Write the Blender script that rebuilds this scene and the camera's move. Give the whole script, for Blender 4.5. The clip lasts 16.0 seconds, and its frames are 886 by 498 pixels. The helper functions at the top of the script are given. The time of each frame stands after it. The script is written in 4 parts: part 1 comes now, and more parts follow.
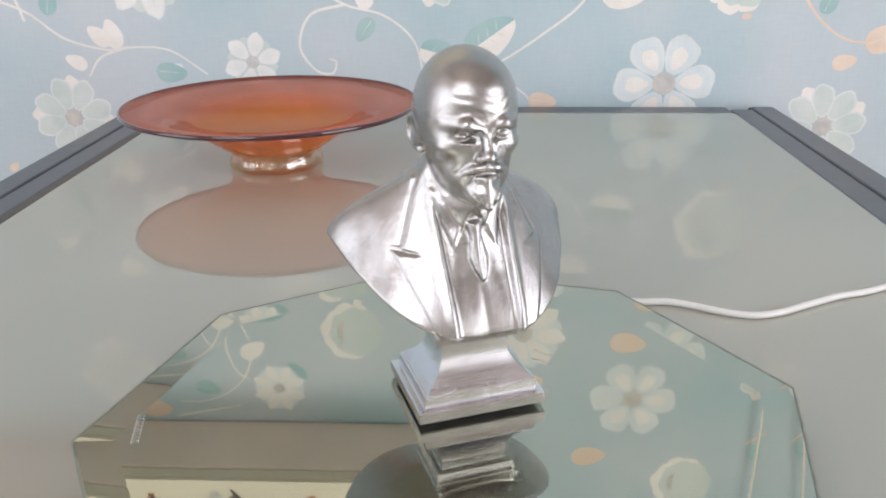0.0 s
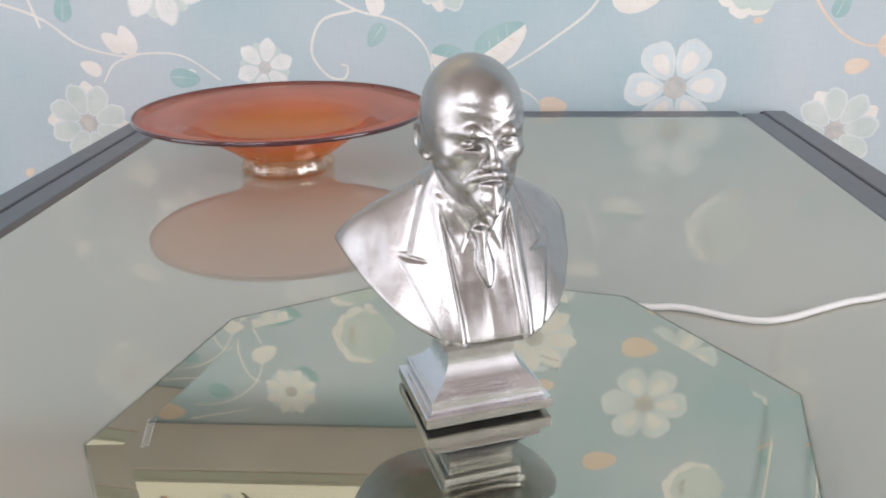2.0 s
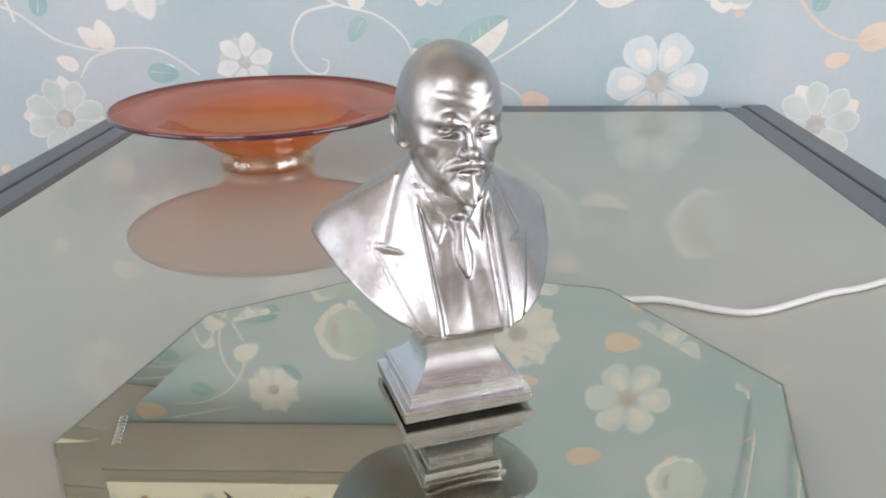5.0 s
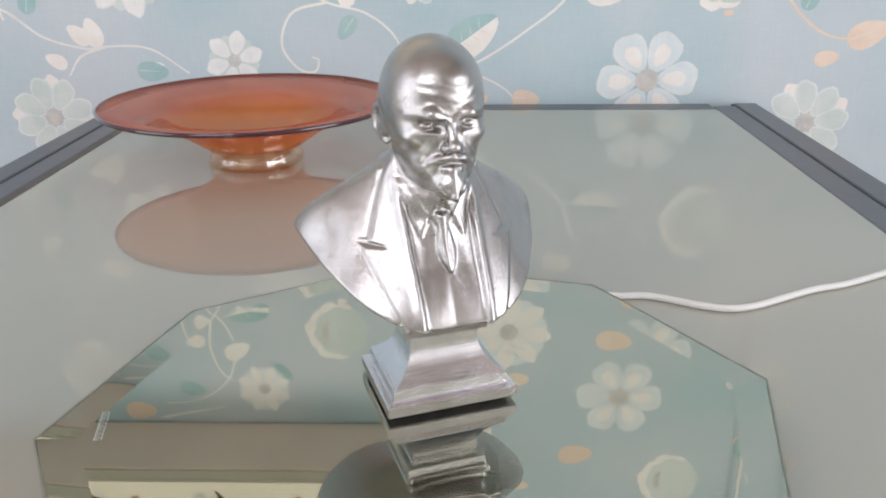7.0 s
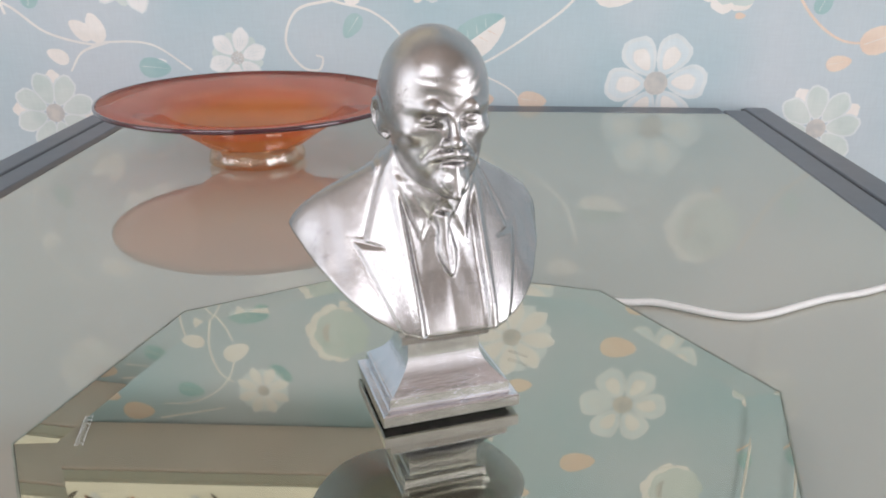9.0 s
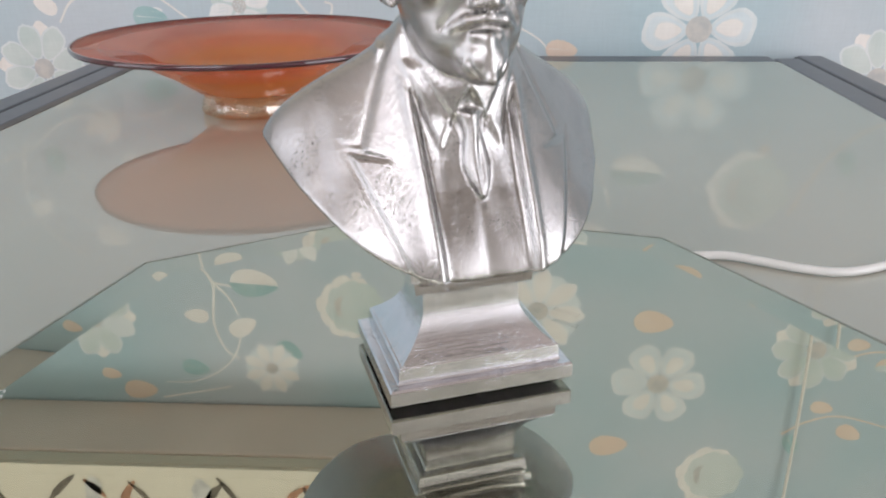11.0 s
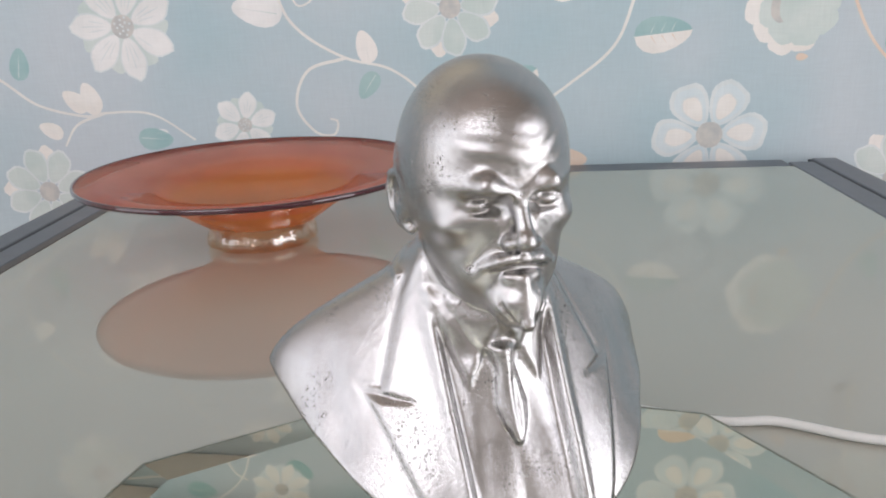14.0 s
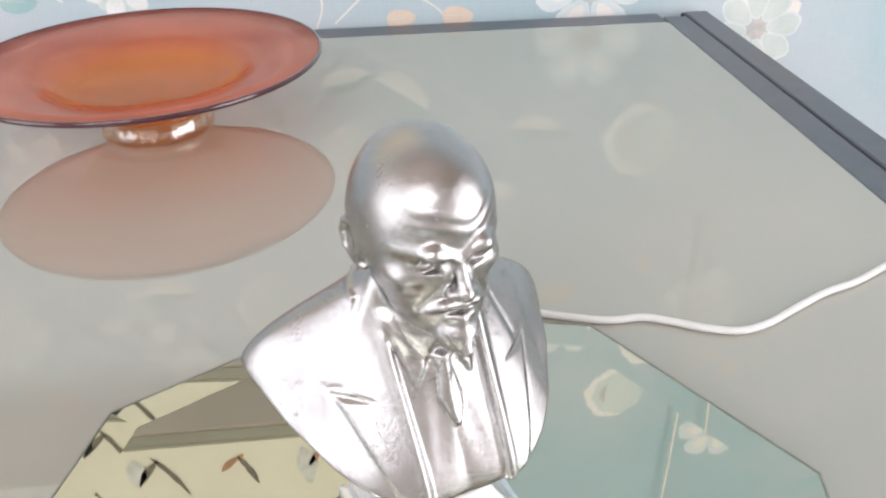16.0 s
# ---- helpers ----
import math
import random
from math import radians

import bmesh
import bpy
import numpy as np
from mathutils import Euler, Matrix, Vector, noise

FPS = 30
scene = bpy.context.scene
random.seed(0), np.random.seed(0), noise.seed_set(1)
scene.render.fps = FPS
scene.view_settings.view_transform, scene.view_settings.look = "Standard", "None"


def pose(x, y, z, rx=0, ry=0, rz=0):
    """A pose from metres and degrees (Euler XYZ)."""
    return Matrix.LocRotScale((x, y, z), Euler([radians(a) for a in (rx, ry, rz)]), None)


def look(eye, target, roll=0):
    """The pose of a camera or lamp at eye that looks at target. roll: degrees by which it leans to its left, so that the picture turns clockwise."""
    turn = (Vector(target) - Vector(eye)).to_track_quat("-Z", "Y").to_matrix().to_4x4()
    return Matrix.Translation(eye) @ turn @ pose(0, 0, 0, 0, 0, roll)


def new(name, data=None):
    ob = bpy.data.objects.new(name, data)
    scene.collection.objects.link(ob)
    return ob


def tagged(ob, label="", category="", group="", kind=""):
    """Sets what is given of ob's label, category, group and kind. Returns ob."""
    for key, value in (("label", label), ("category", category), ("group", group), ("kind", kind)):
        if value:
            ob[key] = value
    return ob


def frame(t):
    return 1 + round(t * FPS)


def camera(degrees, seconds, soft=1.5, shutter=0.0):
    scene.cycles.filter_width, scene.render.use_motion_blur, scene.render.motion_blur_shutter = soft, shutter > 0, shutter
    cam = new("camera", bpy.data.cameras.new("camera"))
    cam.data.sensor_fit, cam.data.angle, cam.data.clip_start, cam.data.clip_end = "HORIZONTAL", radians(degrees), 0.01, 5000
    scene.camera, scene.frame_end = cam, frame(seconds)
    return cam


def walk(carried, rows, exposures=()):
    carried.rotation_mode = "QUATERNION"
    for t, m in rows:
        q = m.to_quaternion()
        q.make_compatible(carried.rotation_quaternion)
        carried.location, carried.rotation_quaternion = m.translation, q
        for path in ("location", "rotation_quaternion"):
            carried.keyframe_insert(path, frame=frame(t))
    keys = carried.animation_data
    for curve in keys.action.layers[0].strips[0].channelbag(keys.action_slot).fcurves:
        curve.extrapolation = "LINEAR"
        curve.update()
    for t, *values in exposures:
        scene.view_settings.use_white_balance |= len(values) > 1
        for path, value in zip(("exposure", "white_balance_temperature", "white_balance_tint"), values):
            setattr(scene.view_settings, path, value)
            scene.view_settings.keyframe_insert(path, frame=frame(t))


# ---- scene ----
# camera
cam = camera(57.3, 16.0, soft=1.9, shutter=0.4)
PATH = [
    (0, (0.0055, 0.0007, 0.1588), (-0.0292, 0.9268, -0.2169), -0.38),
    (0.5, (0.0097, -0.0008, 0.1599), (-0.0331, 0.9257, -0.2138), -0.84),
    (1, (0.0095, 0.0005, 0.1610), (-0.0353, 0.9263, -0.2144), -0.90),
    (1.5, (0.0057, -0.0013, 0.1575), (-0.0388, 0.9263, -0.2135), -0.86),
    (2, (0.0074, -0.0006, 0.1603), (-0.0431, 0.9263, -0.2115), -0.73),
    (2.5, (0.0085, -0.0004, 0.1599), (-0.0419, 0.9265, -0.2119), -0.81),
    (3, (0.0099, -0.0016, 0.1580), (-0.0346, 0.9249, -0.2156), -0.62),
    (3.5, (0.0083, -0.0009, 0.1572), (-0.0317, 0.9257, -0.2166), -0.80),
    (4, (0.0087, 0.0011, 0.1571), (-0.0299, 0.9276, -0.2171), -0.66),
    (6.5, (0.0106, 0.0030, 0.1560), (-0.0126, 0.9301, -0.2183), -0.70),
    (7, (0.0124, 0.0024, 0.1552), (-0.0122, 0.9294, -0.2190), -0.51),
    (7.5, (0.0112, 0.0049, 0.1527), (-0.0114, 0.9327, -0.2195), -0.38),
    (8, (0.0139, 0.0058, 0.1521), (-0.0088, 0.9346, -0.2177), -0.19),
    (10.5, (0.0110, 0.0450, 0.1309), (-0.0333, 0.9684, -0.2502), 0.15),
    (11, (0.0098, 0.0633, 0.1157), (-0.0428, 0.9808, -0.2753), -0.50),
    (11.5, (0.0075, 0.0829, 0.1022), (-0.0615, 0.9970, -0.2939), -1.73),
    (12, (0.0108, 0.0937, 0.0984), (-0.0755, 1.0122, -0.2891), -3.65),
    (12.5, (0.0123, 0.0990, 0.1143), (-0.0435, 1.0264, -0.2585), -3.02),
    (13, (0.0067, 0.1014, 0.1212), (-0.0490, 1.0383, -0.2255), -2.70),
    (13.5, (0.0055, 0.0979, 0.1285), (-0.0487, 1.0416, -0.1938), -2.24),
    (14, (0.0051, 0.0903, 0.1371), (-0.0564, 1.0422, -0.1646), -2.31),
    (14.5, (0.0023, 0.0965, 0.1406), (-0.0462, 1.0457, -0.1647), -1.75),
    (15, (0.0050, 0.0984, 0.1559), (0.0018, 1.0291, -0.2056), -2.11),
    (15.5, (0.0043, 0.0875, 0.1777), (0.0582, 0.9814, -0.2818), -1.58),
    (16, (-0.0051, 0.0834, 0.1880), (0.0705, 0.9374, -0.3375), -1.24),
]
walk(cam, [(t, look(eye, target, roll)) for t, eye, target, roll in PATH],
     [(0.0, 0.34), (4.0, 0.34), (8.0, 0.26), (10.5, 0.32), (11.5, 0.10), (12.5, 0.09), (14.5, 0.10), (15.0, 0.02), (15.25, -0.02), (15.5, 0.52), (16.0, 0.66)])

# world and light
world = bpy.data.worlds.new("daylight")
scene.world = world
world.use_nodes = True
wn = world.node_tree
sky = wn.nodes.new("ShaderNodeTexSky")
sky.sky_type, sky.sun_disc, sky.sun_elevation, sky.sun_rotation = "NISHITA", False, radians(40), radians(150)
wn.nodes["Background"].inputs["Strength"].default_value = 0.1
wn.links.new(sky.outputs["Color"], wn.nodes["Background"].inputs["Color"])


def area_lamp(name, eye, target, sx, sy, watts, colour):
    data = bpy.data.lights.new(name, "AREA")
    data.shape, data.size, data.size_y, data.energy, data.color = "RECTANGLE", sx, sy, watts, colour
    ob = new(name, data)
    ob.matrix_world = look(eye, target)
    return ob


# daylight of the windows beside and behind the camera
area_lamp("west_window_daylight", (-1.54, -0.425, 0.265), (0.0, -0.425, 0.265), 1.09, 1.34, 8.2, (0.965, 0.948, 1.0))
area_lamp("east_window_daylight", (1.54, -0.425, 0.265), (0.0, -0.425, 0.265), 1.09, 1.34, 17.2, (0.965, 0.948, 1.0))
area_lamp("south_window_daylight", (-0.65, -1.05, 1.045), (-0.65, 0.5, 1.045), 0.95, 0.60, 11.2, (0.965, 0.948, 1.0))

# ------------------------------------------------------------------ materials


def material(name):
    m = bpy.data.materials.new(name)
    m.use_nodes = True
    return m, m.node_tree, m.node_tree.nodes["Principled BSDF"]


def node(tree, kind, **values):
    n = tree.nodes.new(kind)
    for key, value in values.items():
        n.inputs[key].default_value = value
    return n


def ramp(tree, source, stops):
    r = tree.nodes.new("ShaderNodeValToRGB")
    el = r.color_ramp.elements
    while len(el) < len(stops):
        el.new(0.5)
    for e, (at, c) in zip(el, stops):
        e.position, e.color = at, (*c, 1)
    tree.links.new(source, r.inputs["Fac"])
    return r.outputs["Color"]


def noise_of(tree, scale, detail=3.0, rough=0.5, stretch=None):
    co = tree.nodes.new("ShaderNodeTexCoord")
    n = node(tree, "ShaderNodeTexNoise", Scale=scale, Detail=detail, Roughness=rough)
    if stretch:
        mp = node(tree, "ShaderNodeMapping", Scale=stretch)
        tree.links.new(co.outputs["Object"], mp.inputs["Vector"])
        tree.links.new(mp.outputs["Vector"], n.inputs["Vector"])
    else:
        tree.links.new(co.outputs["Object"], n.inputs["Vector"])
    return n.outputs["Fac"]


def bump(tree, bsdf, source, strength, distance):
    b = node(tree, "ShaderNodeBump", Strength=strength, Distance=distance)
    tree.links.new(source, b.inputs["Height"])
    tree.links.new(b.outputs["Normal"], bsdf.inputs["Normal"])
    return b


def mix_colour(tree, fac, a, b, mode="MIX"):
    m = tree.nodes.new("ShaderNodeMix")
    m.data_type, m.blend_type = "RGBA", mode
    if isinstance(fac, float):
        m.inputs["Factor"].default_value = fac
    else:
        tree.links.new(fac, m.inputs["Factor"])
    for sock, v in (("A", a), ("B", b)):
        slot = [i for i in m.inputs if i.name == sock and i.type == "RGBA"][0]
        if isinstance(v, tuple):
            slot.default_value = (*v, 1)
        else:
            tree.links.new(v, slot)
    return [o for o in m.outputs if o.type == "RGBA"][0]


def plain(name, colour, rough=0.5, metallic=0.0, vary=0.08, scale=60.0, relief=0.0, coat=0.0):
    m, tree, bsdf = material(name)
    lo = tuple(c * (1 - vary) for c in colour)
    hi = tuple(min(1, c * (1 + vary)) for c in colour)
    col = ramp(tree, noise_of(tree, scale), [(0.3, lo), (0.7, hi)])
    tree.links.new(col, bsdf.inputs["Base Color"])
    bsdf.inputs["Roughness"].default_value = rough
    bsdf.inputs["Metallic"].default_value = metallic
    bsdf.inputs["Coat Weight"].default_value = coat
    if relief:
        bump(tree, bsdf, noise_of(tree, scale * 8, 4), 0.4, relief)
    return m


def paper(name, lo, hi, patch=7.0):
    """Printed linen-like wallpaper: soft blotches, a woven fine grain and relief."""
    m, tree, bsdf = material(name)
    base = ramp(tree, noise_of(tree, patch, 2), [(0.36, lo), (0.64, hi)])
    across = noise_of(tree, 60, 2, 0.5, (1, 1, 22))
    along = noise_of(tree, 60, 2, 0.5, (22, 1, 1))
    weave = tree.nodes.new("ShaderNodeMath")
    weave.operation = "ADD"
    tree.links.new(across, weave.inputs[0])
    tree.links.new(along, weave.inputs[1])
    half = tree.nodes.new("ShaderNodeMath")
    half.operation = "MULTIPLY"
    half.inputs[1].default_value = 0.5
    tree.links.new(weave.outputs[0], half.inputs[0])
    grain = ramp(tree, half.outputs[0], [(0.35, (0.9, 0.9, 0.9)), (0.65, (1.0, 1.0, 1.0))])
    tree.links.new(mix_colour(tree, 0.7, base, grain, "MULTIPLY"), bsdf.inputs["Base Color"])
    bsdf.inputs["Roughness"].default_value = 0.62
    bsdf.inputs["Specular IOR Level"].default_value = 0.3
    bump(tree, bsdf, half.outputs[0], 0.25, 0.0004)
    return m


M_WALL = paper("wallpaper_ground", (0.42, 0.56, 0.605), (0.56, 0.62, 0.66), 5.0)
M_WHITE = paper("print_white", (0.78, 0.79, 0.78), (0.86, 0.86, 0.85), 40)
M_CREAM = paper("print_cream", (0.81, 0.78, 0.735), (0.87, 0.845, 0.81), 40)
M_PEACH = paper("print_peach", (0.76, 0.62, 0.51), (0.81, 0.69, 0.58), 40)
M_AQUA = paper("print_aqua", (0.65, 0.735, 0.765), (0.71, 0.78, 0.80), 40)
M_SAGE = paper("print_sage", (0.57, 0.66, 0.635), (0.66, 0.725, 0.70), 40)
M_TEAL = paper("print_teal", (0.33, 0.51, 0.52), (0.40, 0.56, 0.56), 40)
M_HEART = paper("print_heart", (0.52, 0.53, 0.52), (0.64, 0.62, 0.58), 120)
M_PALE = paper("print_pale_aqua", (0.66, 0.72, 0.73), (0.75, 0.79, 0.79), 40)
M_VINE = paper("print_vine", (0.76, 0.75, 0.72), (0.83, 0.82, 0.78), 40)

M_PLASTER = plain("beige_wall_paint", (0.78, 0.73, 0.68), 0.8, vary=0.04, scale=5, relief=0.0006)
M_CEIL = plain("beige_ceiling_paint", (0.58, 0.505, 0.45), 0.85, vary=0.02, scale=4, relief=0.0005)
M_FLOOR = plain("brown_laminate", (0.26, 0.17, 0.11), 0.4, vary=0.25, scale=9)
M_RAIL = plain("grey_anodised_metal", (0.155, 0.165, 0.185), 0.34, 0.55, vary=0.06, scale=90)
# painted tone of the rail's dark inner side mirrored in the glass
M_BROWN = plain("brown_rail_reflection", (0.085, 0.070, 0.060), 0.45, vary=0.15, scale=120)
M_DARK = plain("dark_rubber_seal", (0.03, 0.03, 0.035), 0.6, vary=0.1)
M_CABINET = plain("beige_board", (0.86, 0.76, 0.67), 0.55, vary=0.05, scale=12)
M_CREAMBOARD = plain("cream_lacquer", (0.74, 0.70, 0.56), 0.3, vary=0.03, scale=10)
M_RUST = plain("rust_brown_print", (0.42, 0.22, 0.12), 0.4, vary=0.3, scale=80)
M_GREYPRINT = plain("pale_grey_print", (0.58, 0.58, 0.53), 0.4, vary=0.2, scale=120)
M_OLIVE = plain("dark_umber_print", (0.14, 0.12, 0.085), 0.4, vary=0.3, scale=80)
M_CABLE = plain("white_cable_plastic", (0.80, 0.79, 0.77), 0.38, vary=0.03, scale=150)
M_CORD = plain("white_woven_cord", (0.78, 0.76, 0.70), 0.7, vary=0.06, scale=300)
M_BASE = plain("black_turntable_plastic", (0.03, 0.03, 0.03), 0.45)
M_EDGE = plain("grey_green_glass_edge", (0.24, 0.25, 0.21), 0.3, vary=0.2, scale=200)
M_FRAME = plain("white_window_plastic", (0.78, 0.78, 0.77), 0.35, vary=0.02)


def table_glass():
    """Smoked glass over a pale board: dull body colour under a clear, slightly smeared gloss."""
    m, tree, bsdf = material("smoked_table_glass")
    col = ramp(tree, noise_of(tree, 4, 2), [(0.35, (0.434, 0.405, 0.356)), (0.65, (0.471, 0.436, 0.380))])
    dull = tree.nodes.new("ShaderNodeBsdfDiffuse")
    tree.links.new(col, dull.inputs["Color"])
    gl = node(tree, "ShaderNodeBsdfGlossy", Color=(0.82, 1.0, 0.98, 1))
    smear = ramp(tree, noise_of(tree, 14, 4, 0.6), [(0.4, (0.014,) * 3), (0.75, (0.036,) * 3)])
    tree.links.new(smear, gl.inputs["Roughness"])
    fr = node(tree, "ShaderNodeFresnel", IOR=2.25)
    mx = tree.nodes.new("ShaderNodeMixShader")
    tree.links.new(fr.outputs[0], mx.inputs[0])
    tree.links.new(dull.outputs[0], mx.inputs[1])
    tree.links.new(gl.outputs[0], mx.inputs[2])
    tree.links.new(mx.outputs[0], tree.nodes["Material Output"].inputs["Surface"])
    return m


def silver():
    m, tree, bsdf = material("mirror_silver")
    bsdf.inputs["Base Color"].default_value = (0.61, 0.595, 0.525, 1)
    bsdf.inputs["Metallic"].default_value = 1.0
    bsdf.inputs["Roughness"].default_value = 0.012
    return m


def clear_sheet(name, tint, gloss=0.04):
    """A thin clear sheet: light goes straight through, with a faint gloss."""
    m, tree, bsdf = material(name)
    out = tree.nodes["Material Output"]
    tr = node(tree, "ShaderNodeBsdfTransparent", Color=(*tint, 1))
    gl = node(tree, "ShaderNodeBsdfGlossy", Roughness=0.02)
    mx = tree.nodes.new("ShaderNodeMixShader")
    mx.inputs[0].default_value = gloss
    tree.links.new(tr.outputs[0], mx.inputs[1])
    tree.links.new(gl.outputs[0], mx.inputs[2])
    tree.links.new(mx.outputs[0], out.inputs["Surface"])
    return m


def cast_metal(name, brushed=False):
    """Hand-polished cast aluminium: uneven sheen, faint waves, dark casting pores in patches."""
    m, tree, bsdf = material(name)
    lo, hi = (0.72, 0.90) if brushed else (0.42, 0.51)
    cool = (1.0, 1.01, 1.07) if brushed else (1.0, 0.97, 0.96)
    tone = ramp(tree, noise_of(tree, 60, 8, 0.75), [(0.3, tuple(lo * c for c in cool)), (0.7, tuple(hi * c for c in cool))])
    co = tree.nodes.new("ShaderNodeTexCoord")
    pores = None
    for scale, lo, hi, mask, cut_lo, cut_hi in ((950.0, 0.08, 0.17, 60, 0.57, 0.68), (1500.0, 0.17, 0.28, 90, 0.52, 0.63)):
        vor = node(tree, "ShaderNodeTexVoronoi", Scale=scale)
        tree.links.new(co.outputs["Object"], vor.inputs["Vector"])
        dots = ramp(tree, vor.outputs["Distance"], [(lo, (1.0,) * 3), (hi, (0.0,) * 3)])
        patch = ramp(tree, noise_of(tree, mask, 3, 0.6), [(cut_lo, (0.0,) * 3), (cut_hi, (1.0,) * 3)])
        some = mix_colour(tree, 1.0, dots, patch, "MULTIPLY")
        pores = some if pores is None else mix_colour(tree, 1.0, pores, some, "LIGHTEN")
    tree.links.new(mix_colour(tree, pores, tone, (0.10, 0.095, 0.09)), bsdf.inputs["Base Color"])
    bsdf.inputs["Metallic"].default_value = 1.0
    r_lo, r_hi = (0.09, 0.24) if brushed else (0.15, 0.29)
    rough = ramp(tree, noise_of(tree, 160, 8, 0.75), [(0.3, (r_lo,) * 3), (0.72, (r_hi,) * 3)])
    tree.links.new(rough, bsdf.inputs["Roughness"])
    waves = node(tree, "ShaderNodeBump", Strength=0.15, Distance=0.0010)
    tree.links.new(noise_of(tree, 70, 2, 0.5), waves.inputs["Height"])
    dents = node(tree, "ShaderNodeBump", Strength=0.10, Distance=0.0006)
    tree.links.new(noise_of(tree, 320, 3, 0.6), dents.inputs["Height"])
    tree.links.new(waves.outputs["Normal"], dents.inputs["Normal"])
    grain = node(tree, "ShaderNodeBump", Strength=0.22 if brushed else 0.24, Distance=0.0005)
    tree.links.new(noise_of(tree, 600 if brushed else 1000, 6, 0.72, (0.06, 0.06, 1.6) if brushed else None), grain.inputs["Height"])
    tree.links.new(dents.outputs["Normal"], grain.inputs["Normal"])
    holes = node(tree, "ShaderNodeBump", Strength=0.5, Distance=0.0003)
    holes.invert = True
    tree.links.new(pores, holes.inputs["Height"])
    tree.links.new(grain.outputs["Normal"], holes.inputs["Normal"])
    tree.links.new(holes.outputs["Normal"], bsdf.inputs["Normal"])
    return m


def glazed(name, colour, rough, trans, ior=1.5, coat=0.6):
    m, tree, bsdf = material(name)
    lo = tuple(c * 0.88 for c in colour)
    col = ramp(tree, noise_of(tree, 25, 3), [(0.3, lo), (0.7, colour)])
    tree.links.new(col, bsdf.inputs["Base Color"])
    bsdf.inputs["Roughness"].default_value = rough
    bsdf.inputs["Transmission Weight"].default_value = trans
    bsdf.inputs["IOR"].default_value = ior
    bsdf.inputs["Coat Weight"].default_value = coat
    return m


def glint_glass():
    """Clear pressed glass of the foot: seen through, with rippled bright glints."""
    m, tree, bsdf = material("clear_pressed_glass")
    tr = node(tree, "ShaderNodeBsdfTransparent", Color=(0.97, 0.86, 0.76, 1))
    gl = node(tree, "ShaderNodeBsdfGlossy", Color=(0.95, 0.93, 0.90, 1), Roughness=0.05)
    b = node(tree, "ShaderNodeBump", Strength=0.8, Distance=0.002)
    tree.links.new(noise_of(tree, 130, 2), b.inputs["Height"])
    tree.links.new(b.outputs["Normal"], gl.inputs["Normal"])
    mx = tree.nodes.new("ShaderNodeMixShader")
    mx.inputs[0].default_value = 0.17
    tree.links.new(tr.outputs[0], mx.inputs[1])
    tree.links.new(gl.outputs[0], mx.inputs[2])
    tree.links.new(mx.outputs[0], tree.nodes["Material Output"].inputs["Surface"])
    return m


def lit_glass(name, colour, rough):
    """Stained glass with a lustre: gloss and body colour, and light that comes through."""
    m, tree, bsdf = material(name)
    co = tree.nodes.new("ShaderNodeTexCoord")
    flatten = node(tree, "ShaderNodeMapping", Scale=(9.6, 9.6, 0))
    away = tree.nodes.new("ShaderNodeVectorMath")
    away.operation = "LENGTH"
    tree.links.new(co.outputs["Object"], flatten.inputs["Vector"])
    tree.links.new(flatten.outputs["Vector"], away.inputs[0])
    rings = ramp(tree, away.outputs["Value"], [(0.15, (0.84, 0.40, 0.13)), (0.47, (0.88, 0.37, 0.11)), (0.53, colour), (0.66, (0.79, 0.28, 0.20)), (0.97, (0.76, 0.31, 0.26))])
    cloud = ramp(tree, noise_of(tree, 22, 3), [(0.3, (0.86, 0.86, 0.86)), (0.7, (1.0, 1.0, 1.0))])
    col = mix_colour(tree, 1.0, rings, cloud, "MULTIPLY")
    tree.links.new(col, bsdf.inputs["Base Color"])
    bsdf.inputs["Roughness"].default_value = rough
    bsdf.inputs["Coat Weight"].default_value = 1.0
    bsdf.inputs["Coat IOR"].default_value = 1.75
    bsdf.inputs["Coat Roughness"].default_value = 0.025
    tl = tree.nodes.new("ShaderNodeBsdfTranslucent")
    tree.links.new(col, tl.inputs["Color"])
    tr = node(tree, "ShaderNodeBsdfTransparent", Color=(1.0, 0.76, 0.62, 1))
    m1, m2 = tree.nodes.new("ShaderNodeMixShader"), tree.nodes.new("ShaderNodeMixShader")
    m1.inputs[0].default_value, m2.inputs[0].default_value = 0.55, 0.40
    tree.links.new(bsdf.outputs[0], m1.inputs[1])
    tree.links.new(tl.outputs[0], m1.inputs[2])
    tree.links.new(m1.outputs[0], m2.inputs[1])
    tree.links.new(tr.outputs[0], m2.inputs[2])
    tree.links.new(m2.outputs[0], tree.nodes["Material Output"].inputs["Surface"])
    return m


M_TABLE = table_glass()
M_SILVER = silver()
M_SHEET = clear_sheet("clear_mirror_glass", (0.96, 0.98, 0.96))
M_METAL = cast_metal("polished_cast_aluminium")
M_FILED = cast_metal("filed_cast_aluminium", True)
M_BOWL = lit_glass("marigold_glass", (0.88, 0.33, 0.17), 0.14)
M_RIM = glazed("plum_glass_rim", (0.06, 0.010, 0.018), 0.12, 0.0, 1.5, 0.8)
M_CLEAR = glint_glass()

# ------------------------------------------------------------------ mesh helpers


def part(name, bm, mats, parent=None, label=""):
    me = bpy.data.meshes.new(name)
    bm.to_mesh(me)
    bm.free()
    for m in mats if isinstance(mats, (list, tuple)) else [mats]:
        me.materials.append(m)
    ob = new(name, me)
    if parent:
        ob.parent = parent
    return tagged(ob, label)


def smooth(ob):
    for poly in ob.data.polygons:
        poly.use_smooth = True
    return ob


